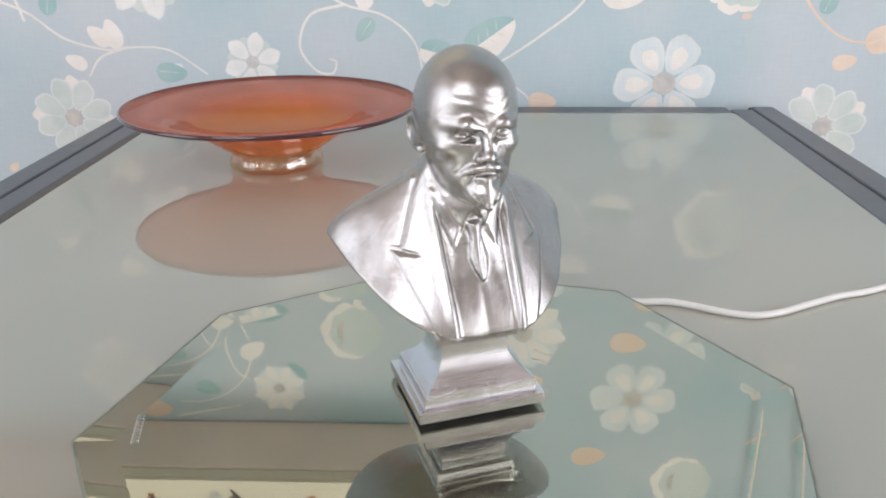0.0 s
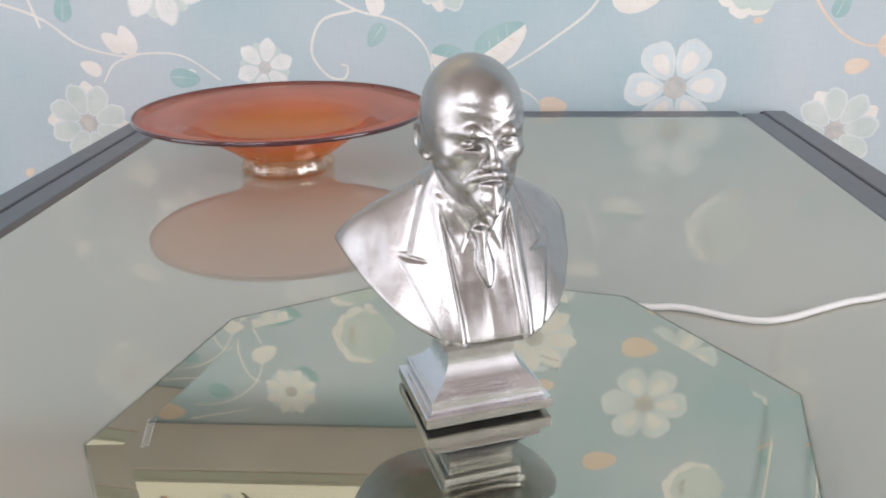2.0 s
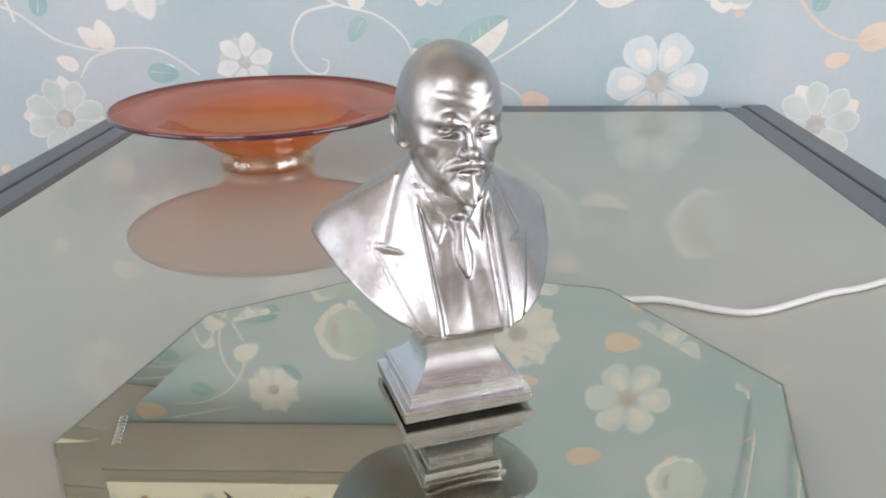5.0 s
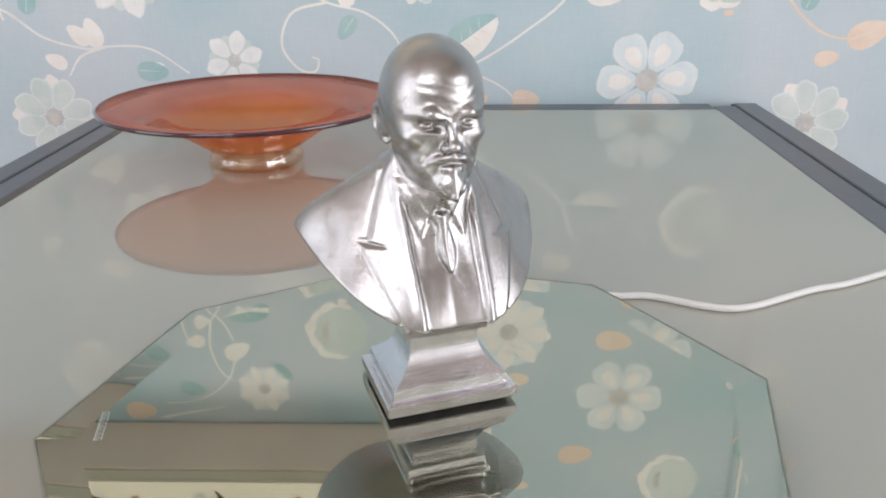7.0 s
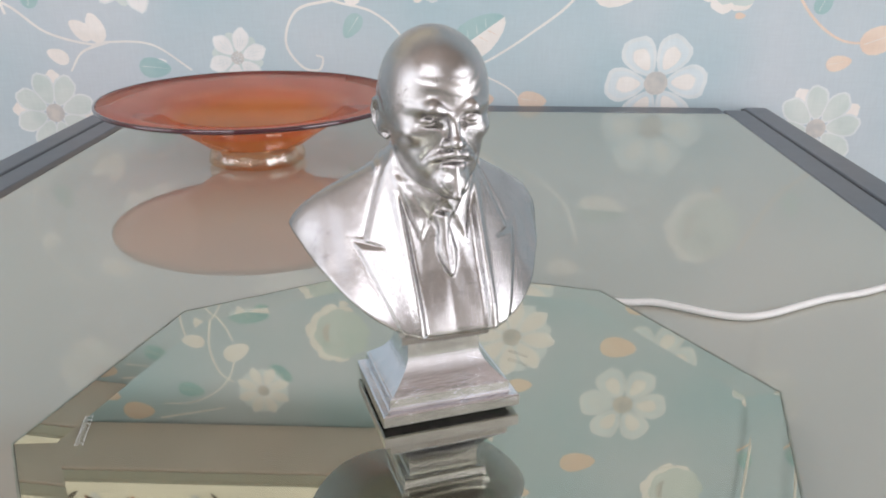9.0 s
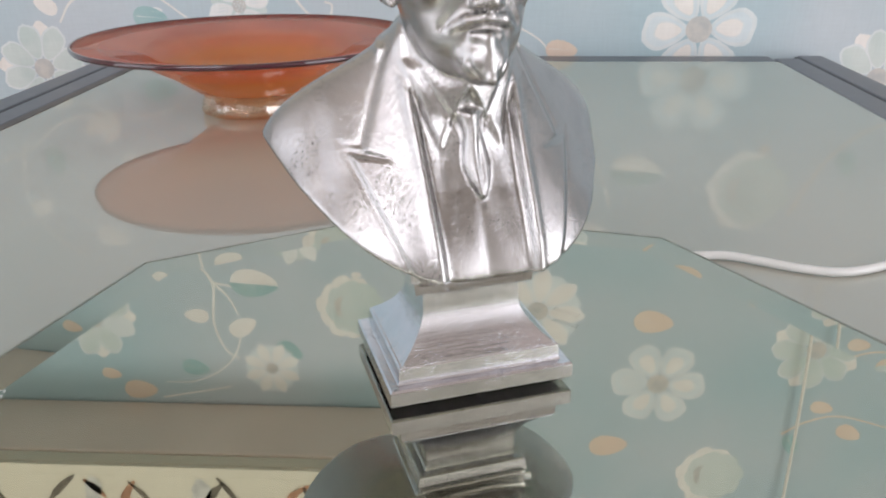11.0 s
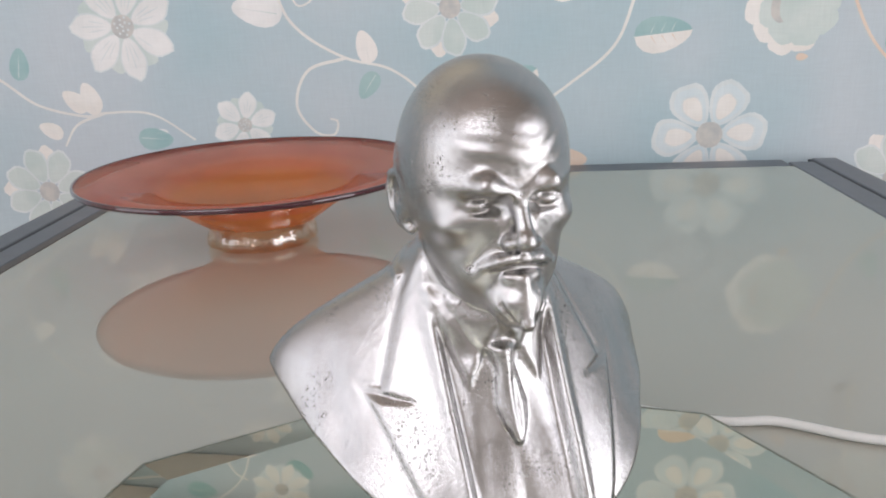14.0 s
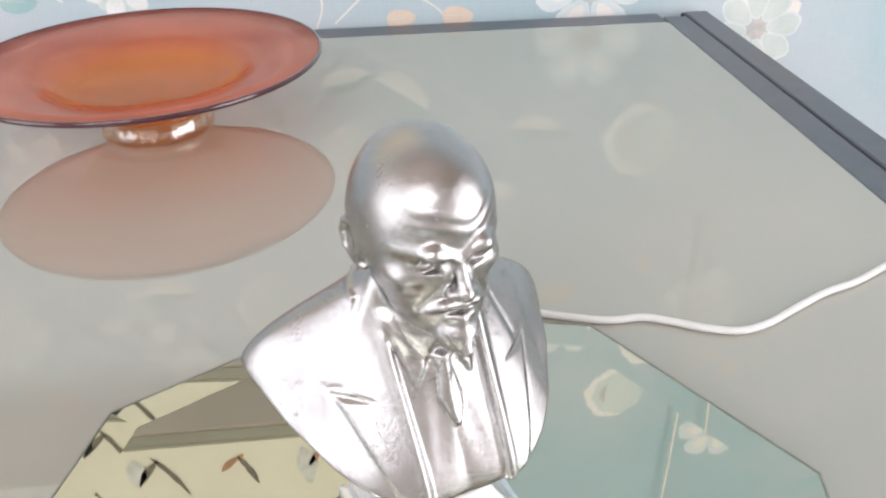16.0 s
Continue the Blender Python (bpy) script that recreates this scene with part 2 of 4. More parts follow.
def box(bm, x0, x1, y0, y1, z0, z1, bevel=0.0, mat=0):
    made = bmesh.ops.create_cube(bm, size=1.0)["verts"]
    for v in made:
        v.co = Vector(((x0 + x1) / 2 + v.co.x * (x1 - x0), (y0 + y1) / 2 + v.co.y * (y1 - y0), (z0 + z1) / 2 + v.co.z * (z1 - z0)))
    faces = list({f for v in made for f in v.link_faces})
    for f in faces:
        f.material_index = mat
    if bevel:
        edges = list({e for f in faces for e in f.edges})
        bmesh.ops.bevel(bm, geom=edges, offset=bevel, segments=2, affect="EDGES", profile=0.5)
    return bm


def boxed(name, dims, mat, parent=None, bevel=0.0, label=""):
    return part(name, box(bmesh.new(), *dims, bevel), mat, parent, label)


def empty(name, at=(0, 0, 0), turn=0.0):
    ob = new(name)
    ob.matrix_world = pose(*at, 0, 0, turn)
    return ob


def lathe(profile, steps=96, mat_of=None, closed=True):
    """A turned solid: profile rows (radius, height) as one closed loop."""
    bm = bmesh.new()
    rings = []
    for r, z in profile:
        rings.append([bm.verts.new((r * math.cos(2 * math.pi * i / steps), r * math.sin(2 * math.pi * i / steps), z)) for i in range(steps)])
    n = len(rings)
    for k in range(n if closed else n - 1):
        a, b = rings[k], rings[(k + 1) % n]
        for i in range(steps):
            j = (i + 1) % steps
            f = bm.faces.new((a[i], a[j], b[j], b[i]))
            f.smooth = True
            if mat_of:
                f.material_index = mat_of(k)
    bmesh.ops.recalc_face_normals(bm, faces=bm.faces)
    return bm


def spline(points, n=14):
    """Points on a smooth line through the given ones."""
    pts = [Vector(p) for p in points]
    pts = [2 * pts[0] - pts[1], *pts, 2 * pts[-1] - pts[-2]]
    out = []
    for a, b, c, d in zip(pts, pts[1:], pts[2:], pts[3:]):
        for k in range(n):
            t = k / n
            out.append(0.5 * (2 * b + (c - a) * t + (2 * a - 5 * b + 4 * c - d) * t * t + (3 * b - a - 3 * c + d) * t ** 3))
    return out + [pts[-2]]


def tube(points, radius, sides=10):
    bm = bmesh.new()
    pts, last = spline(points), None
    for k, q in enumerate(pts):
        way = (pts[min(k + 1, len(pts) - 1)] - pts[max(k - 1, 0)]).normalized()
        side = way.cross(Vector((0, 0.3, 1))).normalized()
        up = side.cross(way)
        ring = [bm.verts.new(q + radius * (side * math.cos(2 * math.pi * i / sides) + up * math.sin(2 * math.pi * i / sides))) for i in range(sides)]
        if last:
            for i in range(sides):
                bm.faces.new((last[i], last[(i + 1) % sides], ring[(i + 1) % sides], ring[i])).smooth = True
        else:
            bm.faces.new(ring)
        last = ring
    bm.faces.new(last)
    bmesh.ops.recalc_face_normals(bm, faces=bm.faces)
    return bm


# ------------------------------------------------------------------ the room

WALL_Y, FLOOR_Z, CEIL_Z = 0.737, -0.75, 1.80
XL, XR, YB = -1.6, 1.6, -1.08
wall_north = tagged(boxed("wall_north", (XL, XR, WALL_Y, WALL_Y + 0.12, FLOOR_Z, CEIL_Z), M_WALL),
                    "pale blue wallpaper wall with printed flowers and vines", "wall", kind="structure")
tagged(boxed("floor", (XL - 0.1, XR + 0.1, YB - 0.1, WALL_Y + 0.12, FLOOR_Z - 0.1, FLOOR_Z), M_FLOOR), "brown laminate floor of the room", "floor", kind="structure")
tagged(boxed("ceiling", (XL - 0.1, XR + 0.1, YB - 0.1, WALL_Y + 0.12, CEIL_Z, CEIL_Z + 0.1), M_CEIL), "beige painted ceiling of the room", "ceiling", kind="structure")
def window_wall(name, number, x, out, y0, y1, z0, z1):
    """A side wall with one window in it; out is the way to the outside."""
    xa, xb = sorted((x, x + out * 0.1))
    bm = bmesh.new()
    box(bm, xa, xb, YB, y0, FLOOR_Z, CEIL_Z)
    box(bm, xa, xb, y1, WALL_Y, FLOOR_Z, CEIL_Z)
    box(bm, xa, xb, y0, y1, FLOOR_Z, z0)
    box(bm, xa, xb, y0, y1, z1, CEIL_Z)
    tagged(part(name, bm, M_PLASTER), "beige painted side wall with a window", "wall", kind="structure")
    win = tagged(empty(f"window_{number}", (0, 0, 0)), "white framed window letting in daylight", "window", kind="structure")
    fa, fb = sorted((x + out * 0.03, x + out * 0.08))
    sa, sb = sorted((x - out * 0.08, x + out * 0.09))
    ym = (y0 + y1) / 2
    for piece, d in (("window_sill", (sa, sb, y0 + 0.002, y1 - 0.002, z0 + 0.002, z0 + 0.03)),
                     ("window_frame", (fa, fb, y0, y0 + 0.05, z0 + 0.03, z1)),
                     ("window_frame", (fa, fb, y1 - 0.05, y1, z0 + 0.03, z1)),
                     ("window_frame", (fa, fb, y0 + 0.05, y1 - 0.05, z0 + 0.03, z0 + 0.08)),
                     ("window_frame", (fa, fb, y0 + 0.05, y1 - 0.05, z1 - 0.05, z1)),
                     ("window_frame", (fa, fb, ym - 0.03, ym + 0.03, z0 + 0.08, z1 - 0.05))):
        boxed(piece, d, M_FRAME, win, 0.004)


window_wall("wall_west", 1, XL, -1, -0.99, 0.14, -0.45, 0.95)
window_wall("wall_east", 2, XR, 1, -0.99, 0.14, -0.45, 0.95)


def south_wall(x0, x1, z0, z1):
    bm = bmesh.new()
    box(bm, XL, x0, YB - 0.1, YB, FLOOR_Z, CEIL_Z)
    box(bm, x1, XR, YB - 0.1, YB, FLOOR_Z, CEIL_Z)
    box(bm, x0, x1, YB - 0.1, YB, FLOOR_Z, z0)
    box(bm, x0, x1, YB - 0.1, YB, z1, CEIL_Z)
    tagged(part("wall_south", bm, M_PLASTER), "beige painted wall with a window", "wall", kind="structure")
    win = tagged(empty("window_3", (0, 0, 0)), "white framed wide window letting in daylight", "window", kind="structure")
    for name, d in (("window_sill", (x0 + 0.002, x1 - 0.002, YB - 0.09, YB + 0.05, z0 + 0.002, z0 + 0.03)),
                    ("window_frame", (x0, x0 + 0.05, YB - 0.07, YB - 0.02, z0 + 0.03, z1)),
                    ("window_frame", (x1 - 0.05, x1, YB - 0.07, YB - 0.02, z0 + 0.03, z1)),
                    ("window_frame", (x0 + 0.05, x1 - 0.05, YB - 0.07, YB - 0.02, z0 + 0.03, z0 + 0.08)),
                    ("window_frame", (x0 + 0.05, x1 - 0.05, YB - 0.07, YB - 0.02, z1 - 0.05, z1))):
        boxed(name, d, M_FRAME, win, 0.004)


south_wall(-1.15, -0.15, 0.70, 1.36)

# ------------------------------------------------------------------ wallpaper prints


LAYER = [0]


def flat(bm, ring, y, mat):
    """One printed shape, a thin layer of ink on the wall."""
    LAYER[0] += 1
    y = WALL_Y + (y - WALL_Y) * 0.16 - 0.000001 * (LAYER[0] % 41)
    vs = [bm.verts.new((x, y, z)) for x, z in ring]
    f = bm.faces.new(vs)
    f.material_index = mat
    f.normal_update()
    if f.normal.y > 0:
        f.normal_flip()


def petal(cx, cz, ang, r0, r1, wide, blunt=0.6, n=18, tip=0.0):
    """Outline of a petal from radius r0 to r1, with a wavy tip; tip draws its end to a point."""
    ring = []
    for k in range(n):
        a = 2 * math.pi * k / n
        u = 0.5 - 0.5 * math.cos(a)
        w = wide * math.sin(a) * (0.55 + blunt * u)
        r = r0 + (r1 - r0) * u * (1 + 0.03 * math.sin(5 * a)) + tip * (r1 - r0) * max(0.0, -math.cos(a)) ** 12
        ring.append((cx + r * math.cos(ang) - w * math.sin(ang), cz + r * math.sin(ang) + w * math.cos(ang)))
    return ring


def disc(cx, cz, r, n=20, wave=0.0, waves=8):
    return [(cx + r * (1 + wave * math.sin(waves * 2 * math.pi * k / n)) * math.cos(2 * math.pi * k / n),
             cz + r * (1 + wave * math.sin(waves * 2 * math.pi * k / n)) * math.sin(2 * math.pi * k / n)) for k in range(n)]


INKS = [M_WHITE, M_CREAM, M_PEACH, M_AQUA, M_SAGE, M_TEAL, M_HEART, M_VINE, M_PALE]
WHITE, CREAM, PEACH, AQUA, SAGE, TEAL, HEART, VINE, PALE = range(9)


def flower(x, z, r, kind, turn=0.0, petals=8):
    bm = bmesh.new()
    y = WALL_Y
    step = 2 * math.pi / petals
    for k in range(petals):
        a = turn + k * step
        if kind == "aqua":
            flat(bm, petal(x, z, a, 0.18 * r, r, 0.345 * r, 0.75), y - 0.0004 - 0.00004 * k, PALE)
            flat(bm, petal(x, z, a, 0.24 * r, 0.92 * r, 0.27 * r, 0.75), y - 0.00042 - 0.00004 * k, AQUA)
            flat(bm, petal(x, z, a, 0.28 * r, 0.79 * r, 0.20 * r), y - 0.0008, PALE)
            flat(bm, petal(x, z, a, 0.30 * r, 0.76 * r, 0.17 * r), y - 0.0010, CREAM)
        elif kind == "daisy":
            flat(bm, petal(x, z, a + step / 2, 0.2 * r, 0.92 * r, 0.24 * r), y - 0.0004 - 0.00002 * k, SAGE)
            flat(bm, petal(x, z, a, 0.2 * r, r, (2.1 / petals) * r, tip=0.12), y - 0.0008 - 0.00002 * k, PALE)
            flat(bm, petal(x, z, a, 0.22 * r, 0.97 * r, (1.85 / petals) * r, tip=0.12), y - 0.0010 - 0.00002 * k, WHITE)
            for off in (-0.16, 0.0, 0.15):
                flat(bm, petal(x, z, a + off, 0.34 * r, (0.84 - abs(off)) * r, 0.012 * r), y - 0.0013, PALE)
        elif kind == "sage":
            if k % 2:
                flat(bm, petal(x, z, a + step / 2, 0.3 * r, 1.03 * r, 0.24 * r, tip=0.06), y - 0.0003, CREAM)
            flat(bm, petal(x, z, a, 0.2 * r, r, 0.31 * r, tip=0.05), y - 0.0005 - 0.00004 * k, PALE)
            flat(bm, petal(x, z, a, 0.24 * r, 0.95 * r, 0.26 * r, tip=0.05), y - 0.00052 - 0.00004 * k, SAGE)
        elif kind == "cream":
            flat(bm, petal(x, z, a + step / 2, 0.2 * r, 0.98 * r, 0.26 * r), y - 0.0004 - 0.00002 * k, AQUA)
            flat(bm, petal(x, z, a, 0.2 * r, r, 0.25 * r, tip=0.10), y - 0.0008 - 0.00002 * k, WHITE)
            flat(bm, petal(x, z, a, 0.28 * r, 0.93 * r, 0.19 * r, tip=0.10), y - 0.0010, CREAM)
        elif kind == "ring":
            if k < 7:
                arc = radians(88 + 33 * k)
                flat(bm, petal(x, z, arc, 0.5 * r, (1.04 if k % 2 else 0.98) * r, 0.30 * r), y - 0.0004 - 0.00002 * k, CREAM)
            flat(bm, petal(x + 0.10 * r, z, a, 0.1 * r, 0.86 * r, 0.36 * r), y - 0.0008 - 0.00002 * k, SAGE)
    if kind == "ring":
        flat(bm, disc(x + 0.10 * r, z, 0.66 * r, 32, 0.05), y - 0.0012, SAGE)
        flat(bm, petal(x + 0.02 * r, z, radians(185), 0.02 * r, 0.52 * r, 0.36 * r), y - 0.0013, HEART)
        flat(bm, petal(x + 0.14 * r, z, radians(185), 0.02 * r, 0.46 * r, 0.40 * r), y - 0.0014, SAGE)
    else:
        flat(bm, disc(x, z, 0.23 * r), y - 0.0012, HEART)
    if kind == "daisy":
        for k in range(12):
            a, d = 2.4 * k, 0.055 * r * math.sqrt(k)
            flat(bm, disc(x + d * math.cos(a), z + d * math.sin(a), 0.024 * r, 8), y - 0.0016, PALE)
    part("printed_flower", bm, INKS, wall_north)


def leaf(x, z, length, ang, kind, fat=0.34):
    bm = bmesh.new()
    a = radians(ang)
    y = WALL_Y
    ring = []
    n = 16
    for k in range(n):
        t = 2 * math.pi * k / n
        u = -0.5 * math.cos(t)
        w = fat * math.sin(t) * (1 - 0.5 * (u + 0.1)) * (0.9 if math.sin(t) > 0 else 1.0)
        ring.append((u * length, w * length))
    place = lambda q: (x + q[0] * math.cos(a) - q[1] * math.sin(a), z + q[0] * math.sin(a) + q[1] * math.cos(a))
    if kind == "two":
        flat(bm, [place(q) for q in ring], y - 0.0005, TEAL)
        flat(bm, [place(q) for q in ring if q[1] <= 0.02 * length], y - 0.0009, CREAM)
        for u in (-0.22, -0.04, 0.14):
            rib = [(u, 0.03), (u + 0.10, 0.19), (u + 0.02, 0.03)]
            flat(bm, [place((p * length, w * length)) for p, w in rib], y - 0.0012, SAGE)
            flat(bm, [place((p * length, -w * length)) for p, w in rib], y - 0.0012, PEACH)
    else:
        flat(bm, [place(q) for q in ring], y - 0.0005, {"cream": CREAM, "teal": TEAL, "peach": PEACH, "white": WHITE}[kind])
        vein = [(-0.4 * length, -0.008 * length), (0.42 * length, 0.0), (-0.4 * length, 0.012 * length)]
        flat(bm, [place(q) for q in vein], y - 0.0009, VINE if kind != "white" else SAGE)
    part("printed_leaf", bm, INKS, wall_north)


def vine(points, w0=0.0026, w1=0.0016, ink=VINE):
    bm = bmesh.new()
    LAYER[0] += 1
    pts = spline([(x, WALL_Y - 0.00003 - 0.000003 * (LAYER[0] % 9), z) for x, z in points])
    last = None
    for k, q in enumerate(pts):
        way = (pts[min(k + 1, len(pts) - 1)] - pts[max(k - 1, 0)]).normalized()
        off = Vector((-way.z, 0, way.x)) * (w0 + (w1 - w0) * k / len(pts)) / 2
        pair = (bm.verts.new(q + off), bm.verts.new(q - off))
        if last:
            f = bm.faces.new((last[0], last[1], pair[1], pair[0]))
            f.material_index = ink
            f.normal_update()
            if f.normal.y > 0:
                f.normal_flip()
        last = pair
    part("printed_vine", bm, INKS, wall_north)


# lower stretch of the wall, above and beside the table
flower(-0.282, 0.121, 0.040, "daisy", 0.42, 7)
flower(-0.024, 0.126, 0.036, "sage", 0.1)
flower(-0.193, 0.041, 0.025, "daisy", 0.3, 6)
flower(0.177, 0.022, 0.045, "aqua", 0.05, 6)
flower(-0.366, -0.010, 0.037, "sage", 0.3)
flower(0.323, -0.017, 0.038, "sage", 0.9)
flower(0.235, 0.118, 0.036, "ring", 2.6)
for lx, lz, size, ang, kind in (
        (-0.090, 0.069, 0.024, 235, "teal"), (0.138, 0.101, 0.044, 5, "two"), (-0.022, 0.048, 0.040, -15, "two"),
        (0.021, 0.063, 0.052, 35, "two"), (-0.318, 0.066, 0.027, 105, "cream"), (-0.331, 0.064, 0.024, 140, "cream"),
        (-0.355, 0.041, 0.021, 155, "cream"), (-0.268, 0.032, 0.029, -5, "teal"), (-0.091, 0.099, 0.026, 105, "cream"),
        (-0.174, 0.129, 0.040, 170, "white"), (-0.372, 0.095, 0.026, 80, "teal"), (0.023, 0.006, 0.024, 5, "peach"),
        (0.069, 0.006, 0.026, -5, "peach"), (0.139, 0.097, 0.010, 0, "peach"), (0.333, 0.041, 0.022, 10, "peach"),
        (0.366, 0.062, 0.038, 20, "peach"), (0.312, 0.093, 0.024, 70, "teal"), (-0.433, -0.058, 0.012, 40, "peach"),
        (0.243, 0.080, 0.009, 0, "peach"), (-0.262, 0.037, 0.010, 5, "white")):
    leaf(lx, lz, size, ang, kind)
vine([(-0.45, 0.104), (-0.415, 0.094), (-0.39, 0.083), (-0.362, 0.062), (-0.325, 0.052), (-0.308, 0.054), (-0.269, 0.052), (-0.235, 0.030)])
vine([(-0.396, 0.077), (-0.405, 0.114), (-0.403, 0.138), (-0.391, 0.163), (-0.370, 0.182), (-0.348, 0.190), (-0.322, 0.187), (-0.299, 0.174), (-0.290, 0.164)])
leaf(-0.393, 0.140, 0.022, 330, "cream")
leaf(-0.332, 0.168, 0.030, 15, "cream")
leaf(0.066, 0.137, 0.030, 5, "cream")
leaf(0.105, 0.160, 0.032, 5, "cream")
vine([(-0.308, 0.054), (-0.332, 0.045), (-0.345, 0.028)])
vine([(-0.165, 0.19), (-0.156, 0.136), (-0.140, 0.111), (-0.107, 0.091), (-0.072, 0.081), (-0.046, 0.058), (-0.039, 0.021), (-0.045, 0.0)])
vine([(-0.107, 0.091), (-0.138, 0.082), (-0.149, 0.055), (-0.136, 0.034), (-0.121, 0.031), (-0.117, 0.041), (-0.123, 0.044)])
vine([(0.118, 0.135), (0.102, 0.094), (0.067, 0.065), (0.028, 0.040), (0.002, 0.031), (-0.03, 0.004)])
vine([(0.002, 0.031), (0.028, 0.026), (0.054, 0.011), (0.062, -0.01)], 0.002, 0.0012)
vine([(0.27, 0.14), (0.293, 0.093), (0.322, 0.065), (0.352, 0.058), (0.40, 0.07)], ink=PEACH)
vine([(-0.15, 0.150), (-0.142, 0.132), (-0.130, 0.136), (-0.131, 0.145)], 0.0016, 0.0012)

# upper stretch of the wall, shown by the tray mirror
flower(-0.367, 0.287, 0.040, "sage", 0.3)
flower(-0.165, 0.193, 0.032, "daisy", 0.2)
flower(-0.115, 0.270, 0.033, "ring", 0.6)
flower(-0.197, 0.338, 0.027, "cream", 0.4)
flower(0.059, 0.270, 0.041, "cream", 0.1)
flower(0.176, 0.346, 0.045, "aqua", 0.05, 6)
flower(0.318, 0.306, 0.040, "sage", 0.8)
flower(0.238, 0.452, 0.034, "ring", 0.6)
flower(0.09, 0.52, 0.040, "daisy", 0.6)
flower(-0.03, 0.44, 0.036, "sage", 0.6)
flower(0.36, 0.52, 0.042, "aqua", 0.1, 6)
for lx, lz, size, ang, kind in (
        (-0.206, 0.247, 0.046, 4, "two"), (-0.265, 0.281, 0.024, 185, "cream"), (-0.221, 0.293, 0.030, 330, "cream"),
        (-0.178, 0.318, 0.028, 30, "teal"), (-0.273, 0.339, 0.028, 10, "teal"), (-0.359, 0.348, 0.020, 10, "peach"),
        (-0.332, 0.366, 0.034, 0, "peach"), (0.166, 0.280, 0.037, 5, "peach"), (0.252, 0.253, 0.020, 60, "peach"),
        (0.134, 0.419, 0.038, -8, "peach"), (0.333, 0.369, 0.022, 10, "peach"), (0.363, 0.397, 0.026, 25, "peach"),
        (0.019, 0.326, 0.026, 5, "peach"), (0.069, 0.326, 0.026, -5, "peach"), (-0.109, 0.236, 0.010, 0, "cream"),
        (0.022, 0.381, 0.05, 35, "two"), (0.310, 0.412, 0.024, 70, "teal"), (0.075, 0.46, 0.02, 0, "peach")):
    leaf(lx, lz, size, ang, kind)
vine([(-0.285, 0.195), (-0.266, 0.220), (-0.246, 0.246), (-0.249, 0.288), (-0.241, 0.317), (-0.228, 0.328)], 0.0034, 0.0020)
vine([(-0.246, 0.246), (-0.233, 0.260), (-0.224, 0.280)], 0.0030, 0.0016)
vine([(-0.246, 0.246), (-0.226, 0.250), (-0.214, 0.250)], 0.0026, 0.0014)
vine([(-0.222, 0.290), (-0.225, 0.305), (-0.230, 0.320), (-0.240, 0.334), (-0.257, 0.347), (-0.279, 0.355), (-0.305, 0.356)], 0.0022, 0.0012)
vine([(0.30, 0.40), (0.322, 0.385), (0.352, 0.378), (0.40, 0.39)], ink=PEACH)
vine([(-0.31, 0.374), (-0.28, 0.368), (-0.24, 0.36)])

# ------------------------------------------------------------------ the wall cabinet above the table, seen in the tray mirror


def wall_cabinet():
    x0, x1, y0, z0, z1 = -0.95, -0.005, 0.640, 0.379, 0.95
    cab = tagged(empty("wall_cabinet", (x0, WALL_Y, z0)), "shallow beige wall cabinet with a cream leaf-printed front", "cabinet")
    bm = bmesh.new()
    box(bm, 0, x1 - x0, y0 - WALL_Y + 0.016, -0.002, 0, z1 - z0, 0.0015)
    part("body", bm, M_CABINET, cab)
    door = boxed("door", (0.002, x1 - x0 - 0.002, y0 - WALL_Y, y0 - WALL_Y + 0.015, 0.001, z1 - z0 - 0.001), M_CREAMBOARD, cab, 0.002, "cream lacquered front")
    trim = boxed("bottom_trim", (0.002, x1 - x0 - 0.002, y0 - WALL_Y - 0.004, y0 - WALL_Y - 0.0005, 0.001, 0.012), M_CREAMBOARD, cab, 0.001)
    rnd = random.Random(4)

    def stroke(cx, cz, length, ang, bend, wide, mat):
        """One brush stroke of the print, tapered and bent."""
        bm = bmesh.new()
        last = None
        for j in range(9):
            u = j / 8
            a = radians(ang + bend * (u - 0.5))
            px, pz = cx + length * u * math.cos(a), cz + length * u * math.sin(a)
            w = wide * (math.sin(math.pi * (0.06 + 0.88 * u)) ** 0.8) * rnd.uniform(0.7, 1.2)
            pair = [bm.verts.new((px - s * w * math.sin(a), y0 - WALL_Y - 0.0006, pz + s * w * math.cos(a))) for s in (-1, 1)]
            if last:
                f = bm.faces.new((last[0], pair[0], pair[1], last[1]))
                f.normal_update()
                if f.normal.y > 0:
                    f.normal_flip()
            last = pair
        part("printed_leaf", bm, mat, door)

    for k in range(12):
        cx = 0.06 + k * 0.074 + rnd.uniform(-0.014, 0.014)
        lean = rnd.choice((-1, 1))
        stroke(cx, 0.013 + rnd.uniform(0, 0.010), rnd.uniform(0.035, 0.06), 90 - lean * rnd.uniform(25, 50), 8 * lean, 0.0032, M_OLIVE)
        stroke(cx + 0.006, 0.020, rnd.uniform(0.02, 0.04), 90 + lean * rnd.uniform(20, 60), -12 * lean, 0.0036, M_RUST if k % 3 else M_OLIVE)
        if k % 2:
            stroke(cx - 0.016 * lean, 0.016, rnd.uniform(0.03, 0.05), 88 + rnd.uniform(-10, 10), 10, 0.0090, M_GREYPRINT)
        stroke(cx + rnd.uniform(-0.02, 0.02), 0.085 + rnd.uniform(-0.01, 0.02), rnd.uniform(0.03, 0.06), 90 + rnd.uniform(-50, 50), 10 * lean, 0.0038, M_OLIVE if k % 2 else M_RUST)


wall_cabinet()


